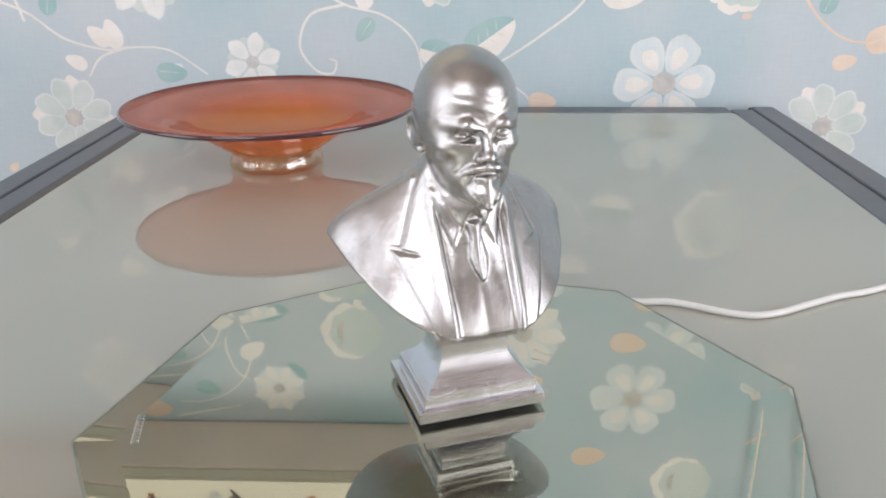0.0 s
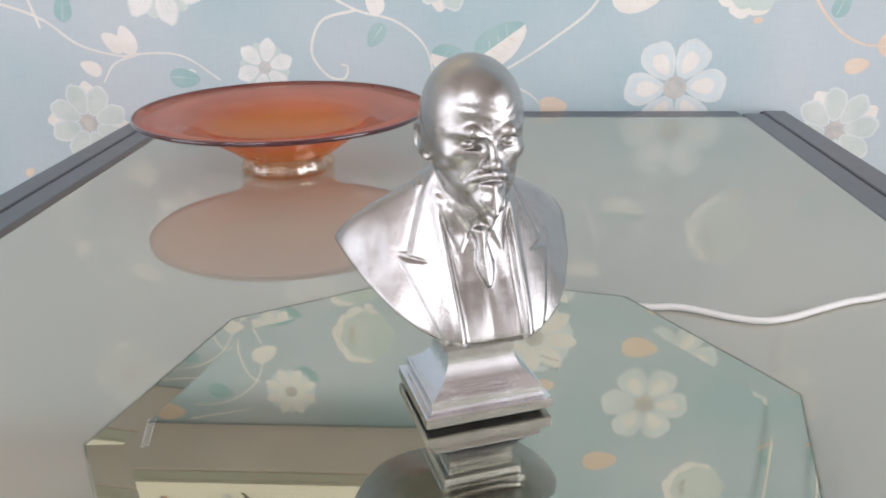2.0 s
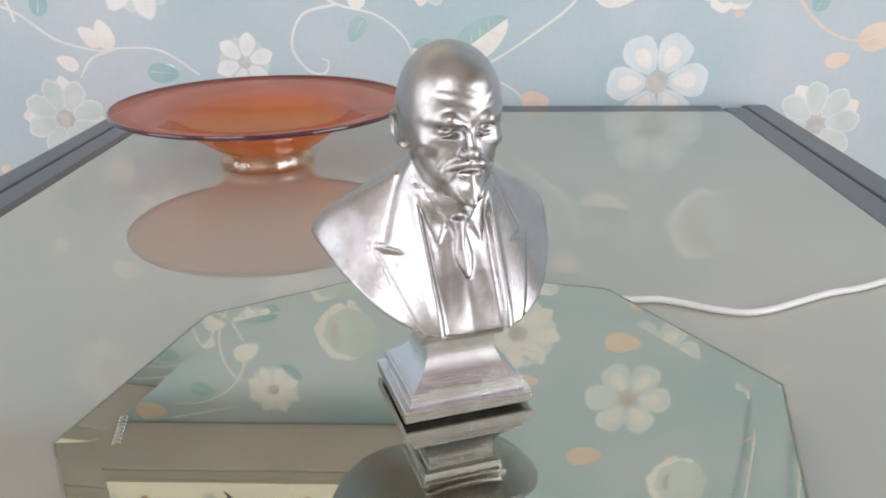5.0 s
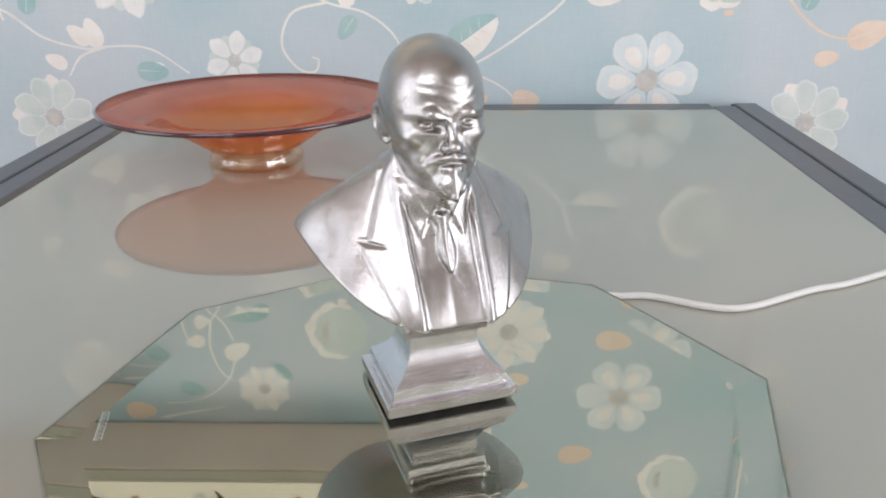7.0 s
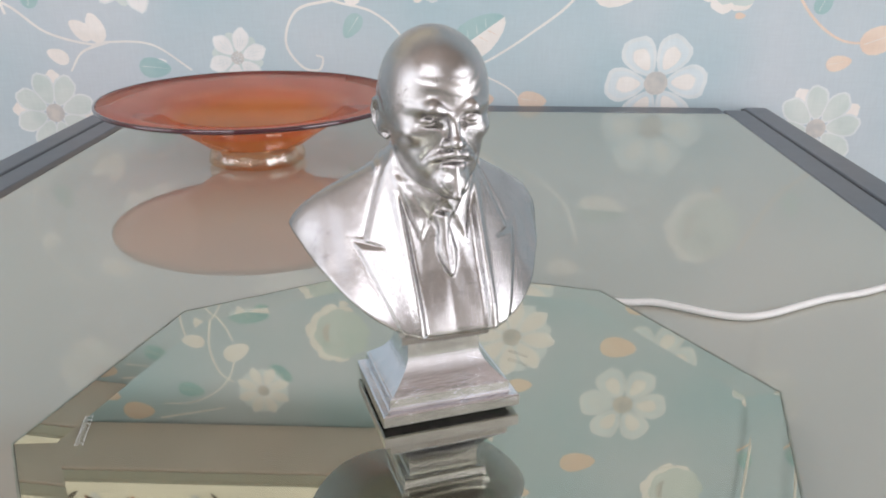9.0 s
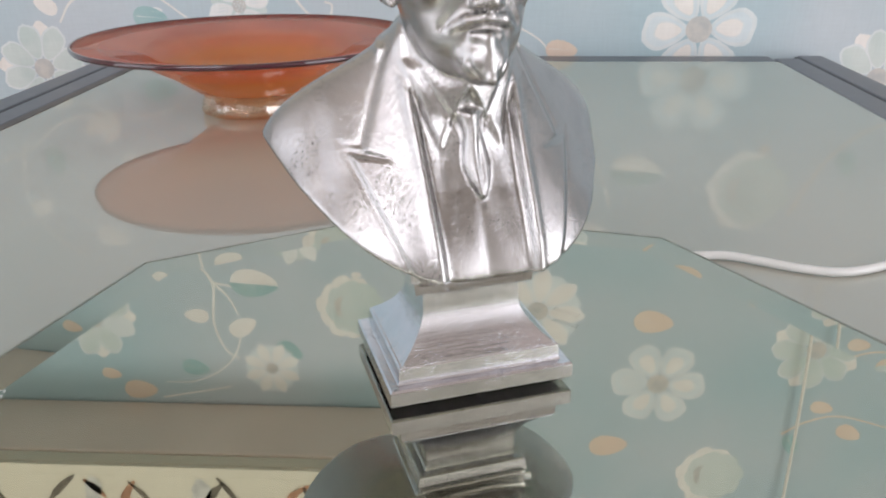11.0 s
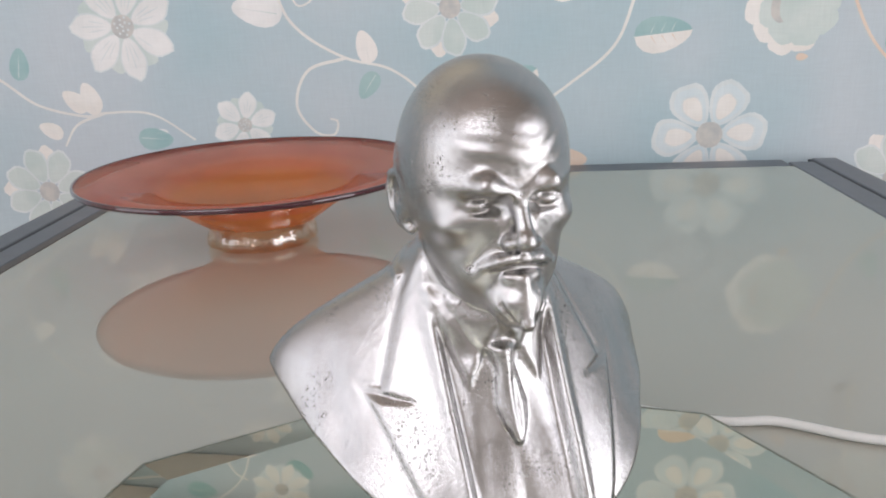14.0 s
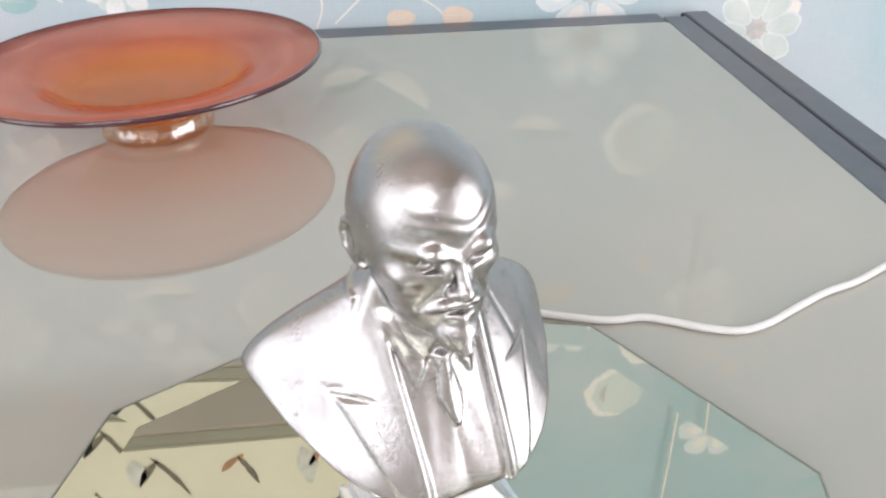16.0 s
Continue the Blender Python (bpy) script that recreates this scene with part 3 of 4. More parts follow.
def hanging_cord(x, z0, y=WALL_Y - 0.006):
    cord = tagged(empty("hanging_cord", (x, y, z0)), "thin white pull cord hanging down the wallpaper", "cord")
    top = CEIL_Z - z0
    part("cord", tube([(0, 0, 0.012), (0.004, 0, 0.25), (0.0, 0, 0.7), (0, 0, top)], 0.0016, 8), M_CORD, cord)
    smooth(part("end_knob", lathe([(0.0001, 0.0), (0.0032, 0.001), (0.0038, 0.007), (0.0018, 0.016), (0.0001, 0.017)], 16, closed=False), M_CORD, cord))


hanging_cord(0.307, 0.200)

# ------------------------------------------------------------------ the table


def glass_table():
    xl, xr, yf, yb = -0.3035, 0.2745, -0.38, 0.731
    t = tagged(empty("display_table", ((xl + xr) / 2, (yf + yb) / 2, FLOOR_Z)), "grey metal framed table with a smoked glass top", "table")
    o = Vector(((xl + xr) / 2, (yf + yb) / 2, FLOOR_Z))

    def rel(name, d, mat, bevel=0.0, parent=t, label=""):
        return boxed(name, (d[0] - o.x, d[1] - o.x, d[2] - o.y, d[3] - o.y, d[4] - o.z, d[5] - o.z), mat, parent, bevel, label)

    rel("tabletop", (-0.2600, 0.2338, yf + 0.011, yb - 0.025, -0.010, 0.002), M_TABLE, 0.0, t, "smoked glass top")
    top = 0.0025
    for name, a, b, c in (("side_rail", -0.2595, -0.2830, -0.3035), ("side_rail", 0.2332, 0.2525, 0.2745)):
        s = 1 if a > 0 else -1
        strip = 0.006 if s < 0 else 0.0
        inner = sorted((a - strip, b))
        outer = sorted((b + s * 0.0024, c))
        rail = rel(name, (inner[0], inner[1], yf + 0.012, yb - 0.012, -0.03, top), M_RAIL, 0.0012)
        rel("outer_profile", (outer[0], outer[1], yf, yb, -0.03, top), M_RAIL, 0.0012, rail)
        seal = sorted((b, b + s * 0.0024))
        rel("seal", (seal[0], seal[1], yf + 0.012, yb - 0.001, -0.03, top - 0.0009), M_DARK, 0.0, rail, "dark groove seal")
        # added strip: paints the left rail's dark side and its reflection
        if strip:
            rel("inner_strip", (a - strip + 0.0001, a, yf + 0.012, yb - 0.026, -0.009, top - 0.0002), M_BROWN, 0.0, rail, "brown strip painted as the rail's dark side and its reflection")
    rel("back_rail", (-0.2590, 0.2327, yb - 0.0255, yb, -0.03, top - 0.0004), M_RAIL, 0.0012)
    rel("front_rail", (-0.2825, 0.2520, yf, yf + 0.0115, -0.03, top - 0.001), M_RAIL, 0.0012)
    for x in (xl + 0.005, xr - 0.035):
        for y in (yf + 0.005, yb - 0.035):
            rel("leg", (x, x + 0.03, y, y + 0.03, FLOOR_Z, -0.0305), M_RAIL, 0.002)


glass_table()

# ------------------------------------------------------------------ the tray mirror

MIRROR_TOP = 0.0201


def tray_mirror():
    cx, cy, radius, turn = -0.0004, 0.2111, 0.1110, 9.0
    tray = tagged(empty("turntable_mirror", (cx, cy, 0.0), turn), "eight-sided mirror tray under the metal bust", "mirror")
    smooth_base = lathe([(0.0001, 0.002), (0.055, 0.002), (0.058, 0.004), (0.058, 0.009), (0.050, 0.0095), (0.050, 0.0135), (0.0001, 0.0135)], 64, closed=False)
    part("turntable_base", smooth_base, M_BASE, tray)

    def ring(bm, r, z):
        return [bm.verts.new((r * math.cos(k * math.pi / 4), r * math.sin(k * math.pi / 4), z)) for k in range(8)]

    bm = bmesh.new()
    zs = MIRROR_TOP - 0.0015
    rings = [ring(bm, radius - 0.0115, zs), ring(bm, radius - 0.0006, zs + 0.0006), ring(bm, radius - 0.0006, zs - 0.0040), ring(bm, radius - 0.0115, zs - 0.0040)]
    bm.faces.new(rings[0])
    for a, b in zip(rings, rings[1:]):
        for k in range(8):
            bm.faces.new((a[k], b[k], b[(k + 1) % 8], a[(k + 1) % 8]))
    bm.faces.new(list(reversed(rings[3])))
    bmesh.ops.recalc_face_normals(bm, faces=bm.faces)
    part("mirror_plate", bm, M_SILVER, tray, "silvered plate with bevelled edges")
    bm = bmesh.new()
    rings = [ring(bm, radius - 0.0115, MIRROR_TOP), ring(bm, radius, MIRROR_TOP - 0.0008)]
    bm.faces.new(rings[0])
    for k in range(8):
        bm.faces.new((rings[0][k], rings[1][k], rings[1][(k + 1) % 8], rings[0][(k + 1) % 8]))
    bmesh.ops.recalc_face_normals(bm, faces=bm.faces)
    cover = part("glass_cover", bm, M_SHEET, tray, "clear glass face")
    cover.visible_shadow = False
    for name, hi, lo in (("ground_edge", 0.0013, 0.0062), ("top_arris", 0.0008, 0.00098)):
        bm = bmesh.new()
        rings = [ring(bm, r, MIRROR_TOP - h) for r, h in ((radius + 0.0003, hi), (radius + 0.0003, lo), (radius - 0.0004, lo), (radius - 0.0004, hi))]
        for a, b in zip(rings, rings[1:] + rings[:1]):
            for k in range(8):
                bm.faces.new((a[k], b[k], b[(k + 1) % 8], a[(k + 1) % 8]))
        bmesh.ops.recalc_face_normals(bm, faces=bm.faces)
        part(name, bm, M_EDGE, tray, "ground glass edge")
    # unreadable stamped signs: a double grey row inside, a white row near one corner
    def sign_row(at, along, count, gap, tall, mat, rows):
        way = Vector((math.cos(radians(along)), math.sin(radians(along)), 0))
        up = Vector((-way.y, way.x, 0))
        for j in range(rows):
            for k in range(count):
                bm = bmesh.new()
                o = Vector((*at, MIRROR_TOP + 0.00008)) + way * gap * k + up * 1.45 * tall * j
                for u0, u1, v0, v1 in ((0, 0.6, 0.05, 0.13), (0.06, 0.66, 0.84, 0.92), (0, 0.09, 0.13, 0.84), (0.5, 0.59, 0.13, 0.5)):
                    ring = [o + way * gap * u + up * tall * v for u, v in ((u0, v0), (u1, v0), (u1, v1), (u0, v1))]
                    bm.faces.new([bm.verts.new(q) for q in ring])
                part("stamped_mark", bm, mat, cover)

    sign_row((0.0330, 0.0330), -42, 4, 0.0019, 0.0019, M_EDGE, 1)
    sign_row((-0.0945, 0.0100), -86, 8, 0.0019, 0.0026, M_PALE, 1)


tray_mirror()

# ------------------------------------------------------------------ the glass plate


def footed_plate():
    dish = tagged(empty("footed_dish", (-0.1307, 0.5452, 0.002)), "wide orange carnival glass dish with plum rim", "dish")
    outer = [(0.0001, 0.0118), (0.0265, 0.0118), (0.0342, 0.0138), (0.047, 0.0226), (0.064, 0.0318), (0.0815, 0.0378), (0.0973, 0.0411)]
    inner = [(0.0973, 0.0435), (0.0815, 0.0409), (0.0672, 0.0381), (0.060, 0.0363), (0.0565, 0.0341), (0.053, 0.0308), (0.047, 0.0262), (0.0388, 0.0219), (0.0204, 0.0189), (0.0001, 0.0185)]
    part("bowl", lathe(outer + inner, 128, closed=False), M_BOWL, dish, "marigold iridescent bowl")
    rim = [(0.0984 + 0.0010 * math.cos(a), 0.0423 + 0.0015 * math.sin(a)) for a in (2 * math.pi * k / 10 for k in range(10))]
    part("rim", lathe(rim, 128), M_RIM, dish, "dark plum rim")
    foot = lathe([(0.0235, 0.0), (0.0302, 0.0), (0.0318, 0.0022), (0.0315, 0.0060), (0.0305, 0.0080), (0.0298, 0.0116), (0.0235, 0.0116)], 96)
    for v in foot.verts:
        a = math.atan2(v.co.y, v.co.x)
        if v.co.xy.length > 0.028:
            v.co.xy *= 1 + 0.018 * math.sin(9 * a) + 0.012 * math.sin(17 * a + 1)
            v.co.z += 0.0006 * math.sin(7 * a) if 0.004 < v.co.z < 0.0100 else 0
    part("foot", foot, M_CLEAR, dish, "clear pressed glass foot ring")


footed_plate()

# ------------------------------------------------------------------ the cable

tagged(part("white_cable", tube([(0.040, 0.336, 0.0037), (0.0745, 0.3243, 0.0037), (0.0915, 0.3238, 0.0037), (0.1015, 0.3200, 0.0037), (0.1125, 0.3145, 0.0037),
                                 (0.1245, 0.3113, 0.0037), (0.1365, 0.3142, 0.0037), (0.152, 0.3226, 0.0037), (0.168, 0.331, 0.0037), (0.184, 0.3368, 0.0037),
                                 (0.205, 0.348, 0.0037), (0.226, 0.3595, 0.0041), (0.24, 0.367, 0.0044), (0.262, 0.380, 0.0052), (0.279, 0.395, 0.0), (0.286, 0.405, -0.1),
                                 (0.29, 0.43, -0.4), (0.30, 0.60, -0.748)], 0.0015), M_CABLE),
       "thin white plastic cable lying across the table", "cable")

# ------------------------------------------------------------------ the bust


def bust_mesh():
    """The bust as a distance field, met by a surface mesh. x across, f forward, z up, millimetres."""
    step = 0.39
    xs, fs, zs = np.arange(-42, 42, step), np.arange(-35, 25, step), np.arange(23.5, 110, step)
    X, Fw, Z = np.meshgrid(xs, fs, zs, indexing="ij", sparse=False)
    X, Fw, Z = (a.astype(np.float32) for a in (X, Fw, Z))
    A = np.abs(X)

    def both(a, b, k):
        h = np.clip(0.5 + 0.5 * (b - a) / k, 0, 1)
        return b + (a - b) * h - k * h * (1 - h)

    def cut(a, b, k):
        return -both(-a, b, k)

    def egg(c, r):
        q = np.sqrt(((A - c[0]) / r[0]) ** 2 + ((Fw - c[1]) / r[1]) ** 2 + ((Z - c[2]) / r[2]) ** 2)
        return (q - 1) * min(r)

    def rod(a, b, ra, rb, px=None):
        px = A if px is None else px
        d = [b[i] - a[i] for i in range(3)]
        t = np.clip(((px - a[0]) * d[0] + (Fw - a[1]) * d[1] + (Z - a[2]) * d[2]) / sum(v * v for v in d), 0, 1)
        return np.sqrt((px - a[0] - t * d[0]) ** 2 + (Fw - a[1] - t * d[1]) ** 2 + (Z - a[2] - t * d[2]) ** 2) - (ra + (rb - ra) * t)

    def soft(d, w):
        t = np.clip(0.5 - d / (2 * w), 0, 1)
        return t * t * (3 - 2 * t)

    # head, set forward of the neck's axis
    trunk_f, Fw = Fw, Fw - 2.4
    head = egg((0, -5.3, 90.2), (14.4, 17.1, 16.9))
    head = both(head, egg((0, -1.2, 93.2), (11.6, 13.2, 11.6)), 3)
    head = both(head, egg((0, -9.6, 86), (12.6, 13.6, 12.5)), 4)
    head = both(head, egg((0, -0.4, 82), (11.9, 11.8, 15.5)), 4)
    head = both(head, egg((0, 3.4, 73.5), (8.6, 8.8, 8.0)), 4)
    # cheekbones, brow, sockets, eyes and lids
    head = both(head, egg((8.4, 5.0, 82.0), (3.2, 4.0, 2.4)), 2.4)
    head = both(head, rod((1.3, 12.5, 87.0), (5.2, 12.0, 88.7), 1.25, 1.5), 1.3)
    head = both(head, rod((5.2, 12.0, 88.7), (10.0, 6.0, 88.6), 1.5, 0.5), 2.0)
    head = cut(head, rod((0.5, 14.1, 87.2), (0.9, 13.2, 90.6), 0.35, 0.2), 0.8)
    head = cut(head, egg((5.6, 13.4, 85.3), (4.2, 5.4, 1.9)), 0.5)
    head = cut(head, egg((2.6, 13.6, 84.6), (1.4, 2.9, 2.6)), 0.8)
    head = both(head, egg((5.9, 7.6, 85.1), (2.8, 2.5, 1.5)), 0.25)
    head = both(head, rod((3.4, 9.4, 85.9), (8.6, 7.4, 85.7), 0.45, 0.4), 0.5)
    head = both(head, rod((3.2, 9.2, 83.8), (8.6, 7.2, 83.6), 0.5, 0.45), 0.8)
    # nose
    head = both(head, rod((0, 11.4, 88.0), (0, 14.7, 80.9), 1.05, 1.5), 0.9)
    head = both(head, egg((0, 14.9, 80.2), (1.8, 2.0, 1.7)), 0.8)
    head = both(head, egg((2.0, 12.9, 79.7), (1.25, 1.9, 1.3)), 0.6)
    # folds beside the mouth, moustache, lips and pointed beard
    head = cut(head, rod((4.2, 12.2, 80.2), (7.4, 9.2, 75.4), 0.55, 0.4), 1.2)
    head = both(head, rod((0.3, 13.8, 77.2), (3.4, 12.3, 76.6), 1.0, 0.85), 1.1)
    head = both(head, rod((3.4, 12.3, 76.6), (5.5, 10.4, 75.3), 0.85, 0.4), 1.1)
    head = cut(head, rod((0, 14.9, 78.4), (0, 15.2, 76.8), 0.35, 0.3), 0.6)
    head = cut(head, rod((0, 14.7, 75.3), (4.8, 11.6, 74.7), 0.36, 0.26), 0.4)
    head = both(head, rod((0, 13.3, 73.9), (2.6, 12.5, 74.0), 1.0, 0.7), 0.6)
    head = cut(head, egg((3.5, 13.9, 72.1), (1.6, 2.2, 1.1)), 0.7)
    head = both(head, egg((0, 10.6, 69.2), (4.8, 4.8, 4.6)), 1.8)
    head = both(head, rod((0, 13.2, 73.2), (0, 13.9, 70.4), 1.3, 1.2), 0.7)
    head = both(head, rod((0, 12.6, 69.4), (0, 15.3, 66.7), 2.3, 1.35), 1.2)
    for bx, tilt in ((1.5, 0.4), (3.2, 1.0), (5.0, 1.5)):
        head = cut(head, rod((bx + tilt, 14.5 - 0.5 * bx, 71.0), (bx * 0.5, 16.3 - 0.5 * bx, 66.4), 0.30, 0.22), 0.5)
    # furrows of the forehead
    front = soft(-(Fw - 2), 5)
    crease = front * soft(A - 9.0, 3) * soft(np.abs(Z - 94.4) - 2.6, 1.8)
    head = head + 0.10 * crease * np.cos((Z - 94.0 - 0.035 * A * A + 0.7 * np.sin(0.5 * X)) * 2 * np.pi / 2.9)
    # short hair at the back, in uneven strands
    fuzz = soft(Fw + 5.0, 4) * soft(np.abs(Z - 84) - 7.5, 3.0)
    head = head - 0.20 * fuzz * np.sin(1.1 * Z + 0.5 * Fw + 1.3 * np.sin(0.31 * Fw + 0.4 * X)) * np.sin(0.43 * Fw - 0.27 * Z + 0.3 * X)
    # ears: a hollow with a rolled rim
    head = both(head, egg((13.1, -9.0, 83.0), (1.5, 3.6, 5.0)), 0.8)
    head = cut(head, egg((15.3, -8.6, 83.4), (1.5, 2.2, 3.4)), 0.5)
    rim = [(12.9, -6.4, 86.6), (13.8, -8.6, 88.0), (14.4, -11.2, 87.2), (14.6, -12.5, 84.4), (14.3, -12.0, 81.2), (13.6, -9.6, 78.8), (12.6, -6.4, 78.0)]
    for a, b in zip(rim, rim[1:]):
        head = both(head, rod(a, b, 0.85, 0.85), 0.35)
    head = both(head, egg((12.8, -5.6, 82.2), (1.0, 1.0, 1.5)), 0.5)
    Fw = trunk_f
    head = both(head, rod((0, -8.5, 56), (0, -5.8, 79), 10.8, 10.0), 1.8)
    # sinews of the neck
    head = both(head, rod((9.8, -3.0, 76), (3.6, 3.6, 60), 1.1, 0.9), 1.2)

    # body: sections with a full chest, arms that sweep back and a flatter back
    zk = [22, 27, 33, 40, 48, 53, 58, 63, 68, 72, 76]

    def by_height(values, zk=zk, blur=2.2):
        """A smooth run of values over the height."""
        fine = np.interp(np.arange(zs[0] - 12, zs[-1] + 12 + step, step), zk, values)
        w = np.exp(-0.5 * (np.arange(-24, 25) * step / blur) ** 2)
        run = np.convolve(fine, w / w.sum(), "same")
        return np.interp(zs, np.arange(len(run)) * step + zs[0] - 12, run).astype(np.float32)[None, None, :]

    half = by_height([38.5, 39.5, 40.0, 40.0, 39.2, 37.4, 32.8, 25.0, 16.2, 12.2, 9.4])
    fore = by_height([20.2, 21.2, 19.6, 16.2, 12.0, 9.6, 7.4, 5.6, 3.8, 2.4, 1.0])
    rear = by_height([-30, -31.0, -31.8, -31.6, -30.4, -28.6, -26.2, -23.2, -19.6, -17.6, -15.0])
    wide = by_height([-16, -17, -18.5, -20, -21, -20, -17.5, -14.5, -10.5, -8.0, -7.0])
    bulge = by_height([2.5, 2.4, 2.2, 1.85, 1.55, 1.42, 1.3, 1.25, 1.35, 1.6, 2.0])
    ahead = Fw > wide
    deep = np.where(ahead, fore - wide, wide - rear)
    power = np.where(ahead, bulge, 2.4)
    body = (((A / half) ** power + (np.abs(Fw - wide) / deep) ** power) ** (1 / power) - 1) * np.minimum(half, np.abs(fore - wide)) * 0.8
    body = np.maximum(body, Z - 75)

    # dress on the front: lapels, shirt opening, tie, collar
    fr = soft(-(Fw - wide - 1.5), 3)

    def side_of(pa, pb):
        """Distance to a line in the front plane, positive on the outer side."""
        (x0, z0), (x1, z1) = pa, pb
        ln = math.hypot(x1 - x0, z1 - z0)
        return ((A - x0) * (z0 - z1) - (Z - z0) * (x0 - x1)) / ln

    opening = side_of((10.6, 66.0), (9.3, 28.0))
    outer_up = side_of((13.4, 69.0), (20.6, 51.0))
    outer_low = side_of((22.4, 48.4), (15.0, 30.0))
    up_lapel = np.maximum(np.maximum(-opening, outer_up), 49.4 - Z)
    low_lapel = np.maximum(np.maximum(-opening, outer_low), Z - 51.0)
    notch = np.maximum(16.2 - A, np.abs(Z - 49.9 - 0.10 * (A - 16.2)) - 0.13 * (A - 16.2))
    lapel = np.maximum(np.minimum(up_lapel, low_lapel), -notch)
    dress = (0.30 + 0.30 * np.clip((A - 9) / 10, 0, 1)) * soft(lapel, 0.6)
    # a groove outside the lapel and a rolled inner edge
    dress = dress - 0.16 * np.exp(-((lapel - 0.6) / 0.5) ** 2) * (A > 11)
    dress = dress + 0.60 * np.exp(-((opening - 1.0) / 1.1) ** 2) * soft(Z - 64, 3)
    deepen = 0.6 + 1.1 * np.clip((Z - 30) / 14, 0, 1)
    dress = dress - (deepen * soft(Z - 60, 4) + 0.8 * np.clip(1 - A / 9, 0, 1) * soft(Z - 52, 4)) * soft(opening + 0.5, 0.8) * soft(Z - 66, 2)
    # folds of the shirt and a roughened strip beside the lapels
    dress = dress + 0.10 * np.sin(0.9 * A + 0.18 * Z) * soft(opening + 2.0, 1.5) * soft(Z - 54, 6) * soft(36 - Z, 6)
    tie_w = np.interp(zs, [42.2, 45.6, 48.5, 54.0, 55.4, 58.0, 58.8], [0.15, 1.9, 2.6, 1.5, 1.5, 2.5, 2.0]).astype(np.float32)[None, None, :]
    across = np.abs(X - 0.3 + 0.05 * (Z - 50)) / np.maximum(tie_w + 0.45, 0.6)
    tie_on = soft(np.maximum(42.6 - Z, Z - 58.6), 0.7)
    dress = dress + 1.7 * np.clip(1 - across ** 2, 0, 1) ** 0.7 * tie_on
    dress = dress - 0.45 * np.exp(-((X - 0.9) / 0.5) ** 2) * tie_on * soft(Z - 54, 1.5)
    wing = np.maximum(side_of((11.8, 68.0), (6.4, 51.6)), -side_of((1.6, 60.0), (6.4, 51.6)))
    dress = dress + 0.85 * soft(wing, 0.9) * soft(Z - 67, 1.5)
    dress = dress - 0.35 * np.exp(-(side_of((9.6, 67.0), (3.6, 56.5)) / 0.6) ** 2) * soft(Z - 66, 1.5) * soft(55 - Z, 1.5)
    body = body - fr * dress
    # coat collar round the neck
    band = np.sqrt((A / 13.8) ** 2 + ((Fw + 7.4) / 11.6) ** 2)
    collar = np.maximum(np.abs(band - 1) * 11 - 0.9, np.abs(Z - 64.6 + 0.30 * (Fw + 8)) - 4.6) - 0.2
    collar = np.maximum(collar, Fw + 7.0)
    body = both(body, collar, 1.0)
    # sleeves: a valley before each arm, and drawn folds below the shoulder
    body = body + 0.32 * np.exp(-((A - 27.5 - 0.10 * (58 - Z)) / 2.2) ** 2) * soft(-(Fw + 20), 6) * soft(np.abs(Z - 49) - 7, 5)
    body = body + 0.16 * np.sin(0.42 * Z + 0.55 * A) * soft(24 - A, 4) * soft(np.abs(Z - 44) - 6, 5)
    # the lower edge rises to the arms and to the back, with a thin sharp rim
    rise = np.sqrt((20.3 * (A / 37.5) ** 2.4) ** 2 + (0.36 * np.clip(-Fw - 3, 0, 40)) ** 2)
    edge = 27.6 + rise
    body = cut(body, -(edge - Z) * 0.75, 0.8)

    field = both(head, body, 0.8)
    field = np.maximum(field, 24.4 - Z)
    stem = np.maximum(np.maximum(A - 12.6, np.abs(Fw) - 11.0), np.abs(Z - 30) - 6)
    field = both(field, stem, 1.0)

    # surface net
    s = field < 0
    nx, nf, nz = (n - 1 for n in field.shape)
    corner = [(i, j, k) for i in (0, 1) for j in (0, 1) for k in (0, 1)]
    count = sum(s[i:i + nx, j:j + nf, k:k + nz].astype(np.int8) for i, j, k in corner)
    cells = (count > 0) & (count < 8)
    idx = -np.ones(cells.shape, np.int64)
    where = np.argwhere(cells)
    idx[cells] = np.arange(len(where))
    total, hits = np.zeros((len(where), 3)), np.zeros(len(where))
    pairs = [(a, b) for a in corner for b in corner if a < b and sum(u != v for u, v in zip(a, b)) == 1]
    for a, b in pairs:
        va = field[where[:, 0] + a[0], where[:, 1] + a[1], where[:, 2] + a[2]]
        vb = field[where[:, 0] + b[0], where[:, 1] + b[1], where[:, 2] + b[2]]
        cross = (va < 0) != (vb < 0)
        t = np.where(cross, va / np.where(cross, va - vb, 1), 0)
        place = np.array(a)[None] + t[:, None] * (np.array(b) - np.array(a))[None]
        total[cross] += place[cross]
        hits[cross] += 1
    verts = (where + total / hits[:, None]) * step + (xs[0], fs[0], zs[0])
    quads = []
    for ax in range(3):
        o1, o2 = [(1, 2), (2, 0), (0, 1)][ax]
        a = s.take(range(s.shape[ax] - 1), ax)
        b = s.take(range(1, s.shape[ax]), ax)
        inner = [slice(1, -1)] * 3
        inner[ax] = slice(None)
        change = np.argwhere((a != b)[tuple(inner)])
        off = np.ones(3, int)
        off[ax] = 0
        change = change + off
        e1, e2 = np.eye(3, dtype=int)[o1], np.eye(3, dtype=int)[o2]
        ring = [idx[tuple((change - d).T)] for d in (0 * e1, e1, e1 + e2, e2)]
        q = np.stack(ring, 1)
        flip = a[tuple(change.T)]
        q[~flip] = q[~flip][:, ::-1]
        quads.append(q)
    quads = np.concatenate(quads)
    quads = quads[(quads >= 0).all(1)]
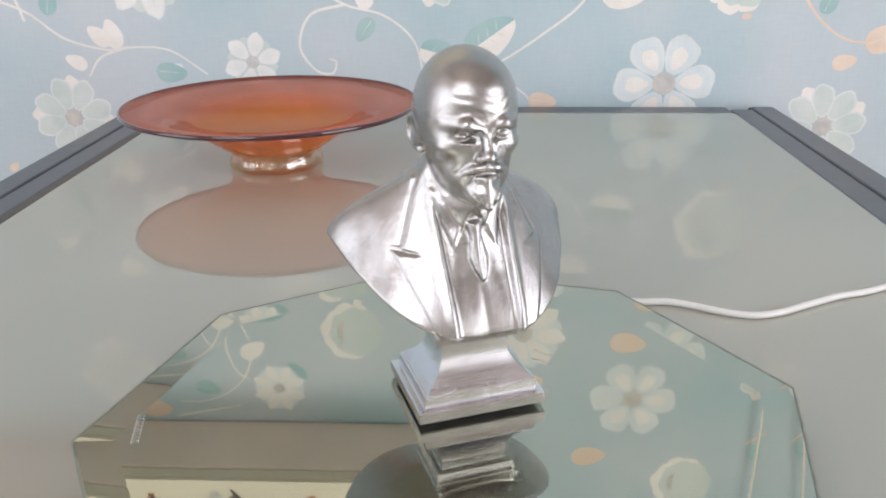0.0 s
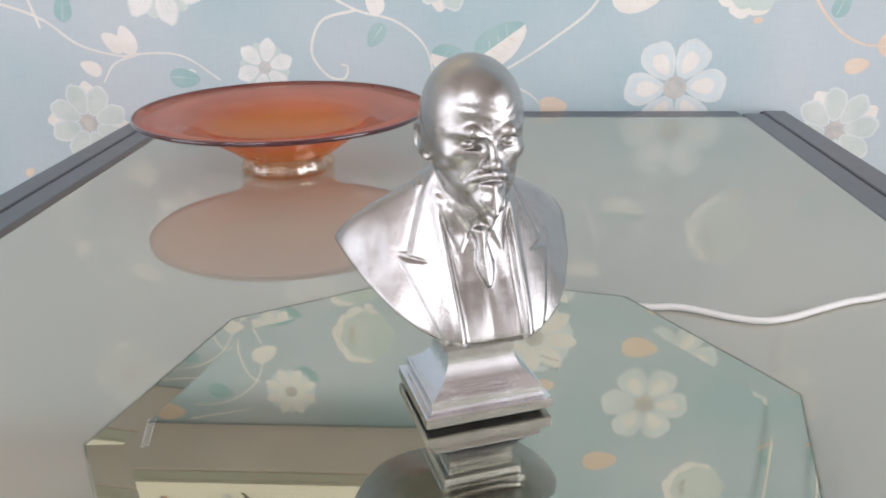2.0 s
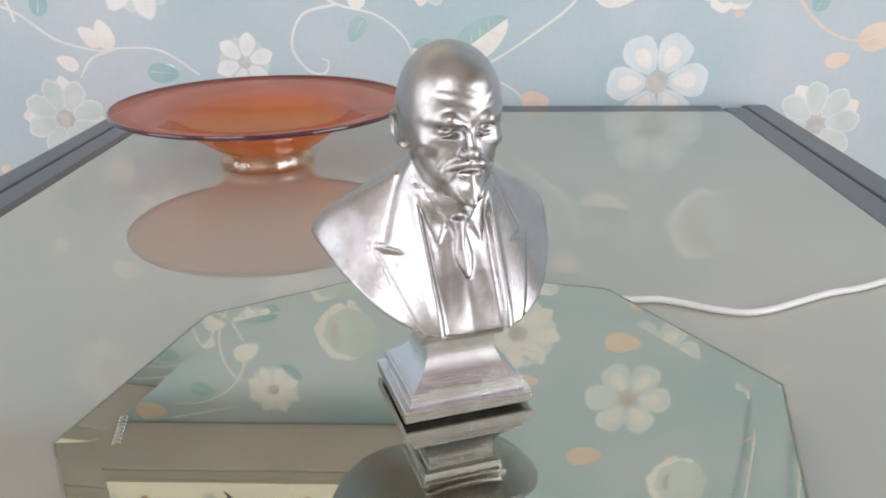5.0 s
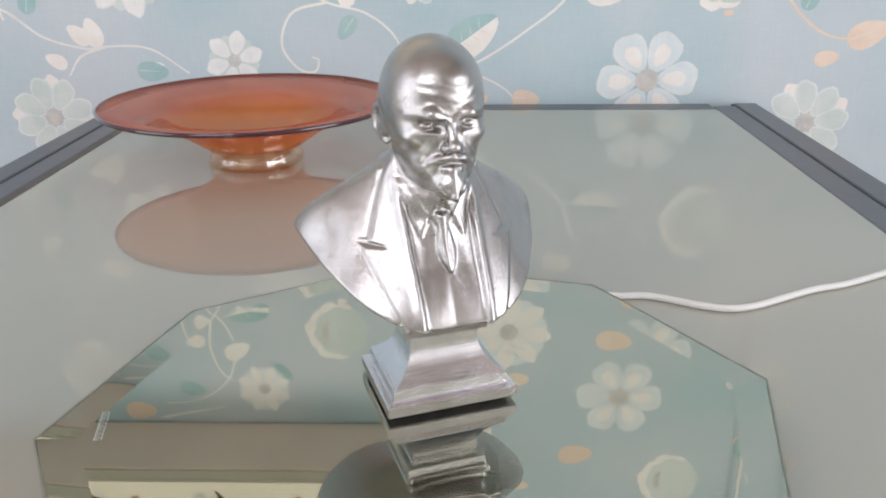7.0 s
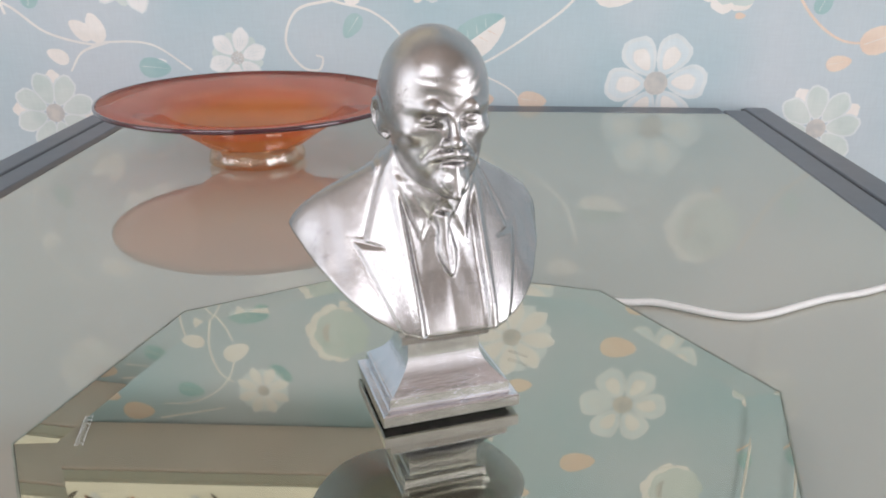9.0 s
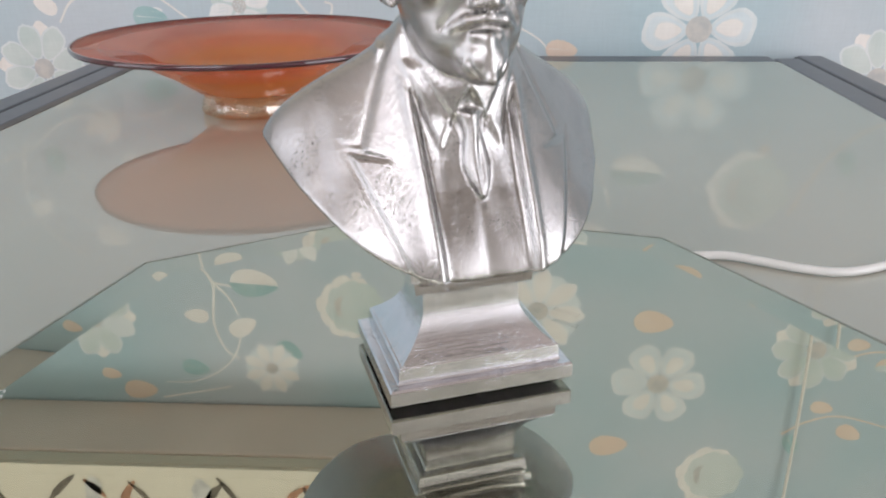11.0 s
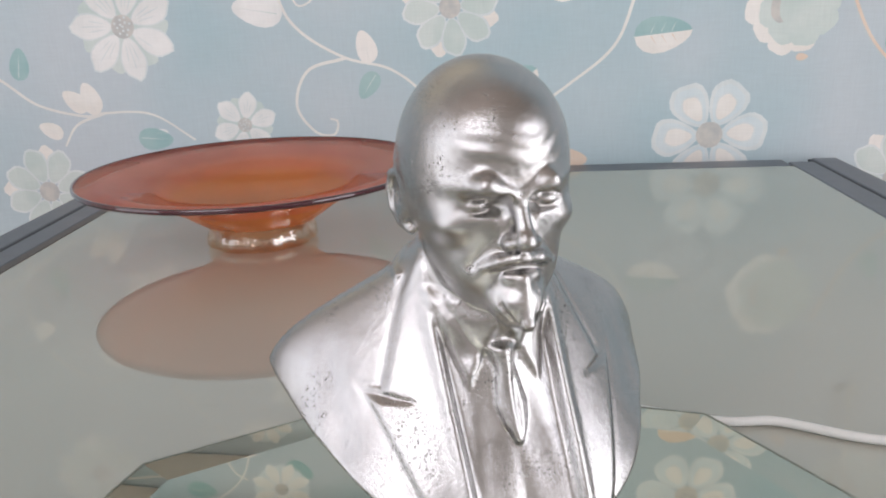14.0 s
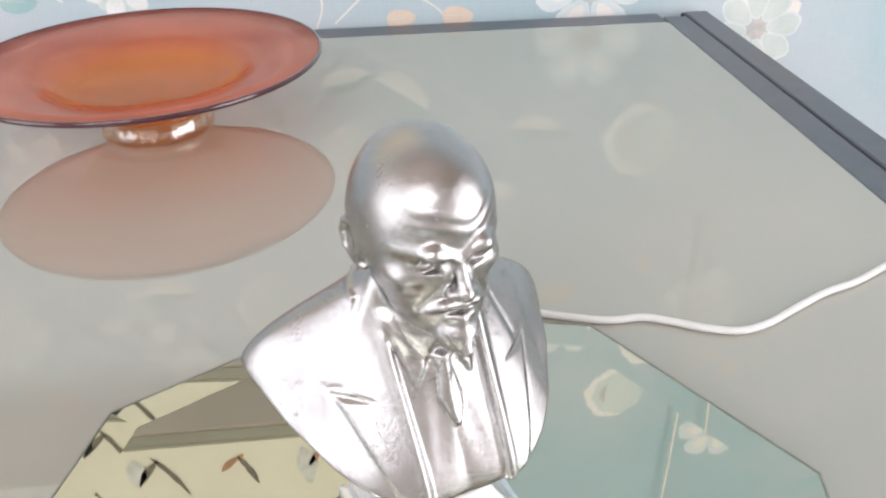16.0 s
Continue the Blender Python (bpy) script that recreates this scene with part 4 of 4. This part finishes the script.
    return np.stack([verts[:, 0], -verts[:, 1], verts[:, 2]], 1) / 1000, quads


def pedestal_rows():
    """Half width and half depth by height of the stepped, waisted pedestal."""
    rows = [(0, 20.0, 16.7), (0.4, 20.3, 17.0), (3.5, 20.3, 17.0), (3.9, 19.9, 16.6), (4.0, 18.3, 15.0), (4.4, 18.0, 14.7), (7.4, 17.8, 14.5), (7.8, 17.4, 14.1)]
    for k in range(15):
        t = k / 14
        w = 10.7 + 6.4 * (1 - t) ** 2.0
        rows.append((7.9 + 9.4 * t, w, w - 2.7))
    rows += [(20.6, 10.7, 8.0), (21.3, 11.1, 8.4), (21.4, 12.5, 9.8), (21.7, 12.8, 10.1), (24.6, 13.2, 10.5), (24.9, 13.0, 10.3), (25.0, 13.9, 11.2), (25.3, 14.1, 11.4), (27.0, 14.1, 11.4)]
    return rows


def bust(at, turn):
    verts, quads = bust_mesh()
    bm_verts = [tuple(v) for v in verts]
    faces = [tuple(int(i) for i in q) for q in quads]
    first = len(bm_verts)
    rows = pedestal_rows()
    for z, w, d in rows:
        for sx, sy in ((-1, -1), (1, -1), (1, 1), (-1, 1)):
            bm_verts.append((sx * w / 1000, sy * d / 1000 + 0.0005, z / 1000))
    for k in range(len(rows) - 1):
        for i in range(4):
            j = (i + 1) % 4
            a, b = first + 4 * k, first + 4 * (k + 1)
            faces.append((a + i, a + j, b + j, b + i))
    faces.append((first + 3, first + 2, first + 1, first))
    last = first + 4 * (len(rows) - 1)
    faces.append((last, last + 1, last + 2, last + 3))
    me = bpy.data.meshes.new("bust")
    me.from_pydata(bm_verts, [], faces)
    me.materials.append(M_METAL)
    me.materials.append(M_FILED)
    n_head = len(quads)
    for p in me.polygons:
        p.use_smooth = p.index < n_head
        p.material_index = 0 if p.index < n_head else 1
    ob = new("bust", me)
    ease = ob.modifiers.new("ease", "SMOOTH")
    ease.factor, ease.iterations = 0.5, 3
    group = ob.vertex_groups.new(name="figure")
    group.add(list(range(first)), 1.0, "REPLACE")
    ease.vertex_group = "figure"
    ob.matrix_world = pose(*at, 0, 0, turn)
    return tagged(ob, "polished cast aluminium bust on a stepped pedestal", "statue")


bust((0.0043, 0.2254, MIRROR_TOP), 20.0)
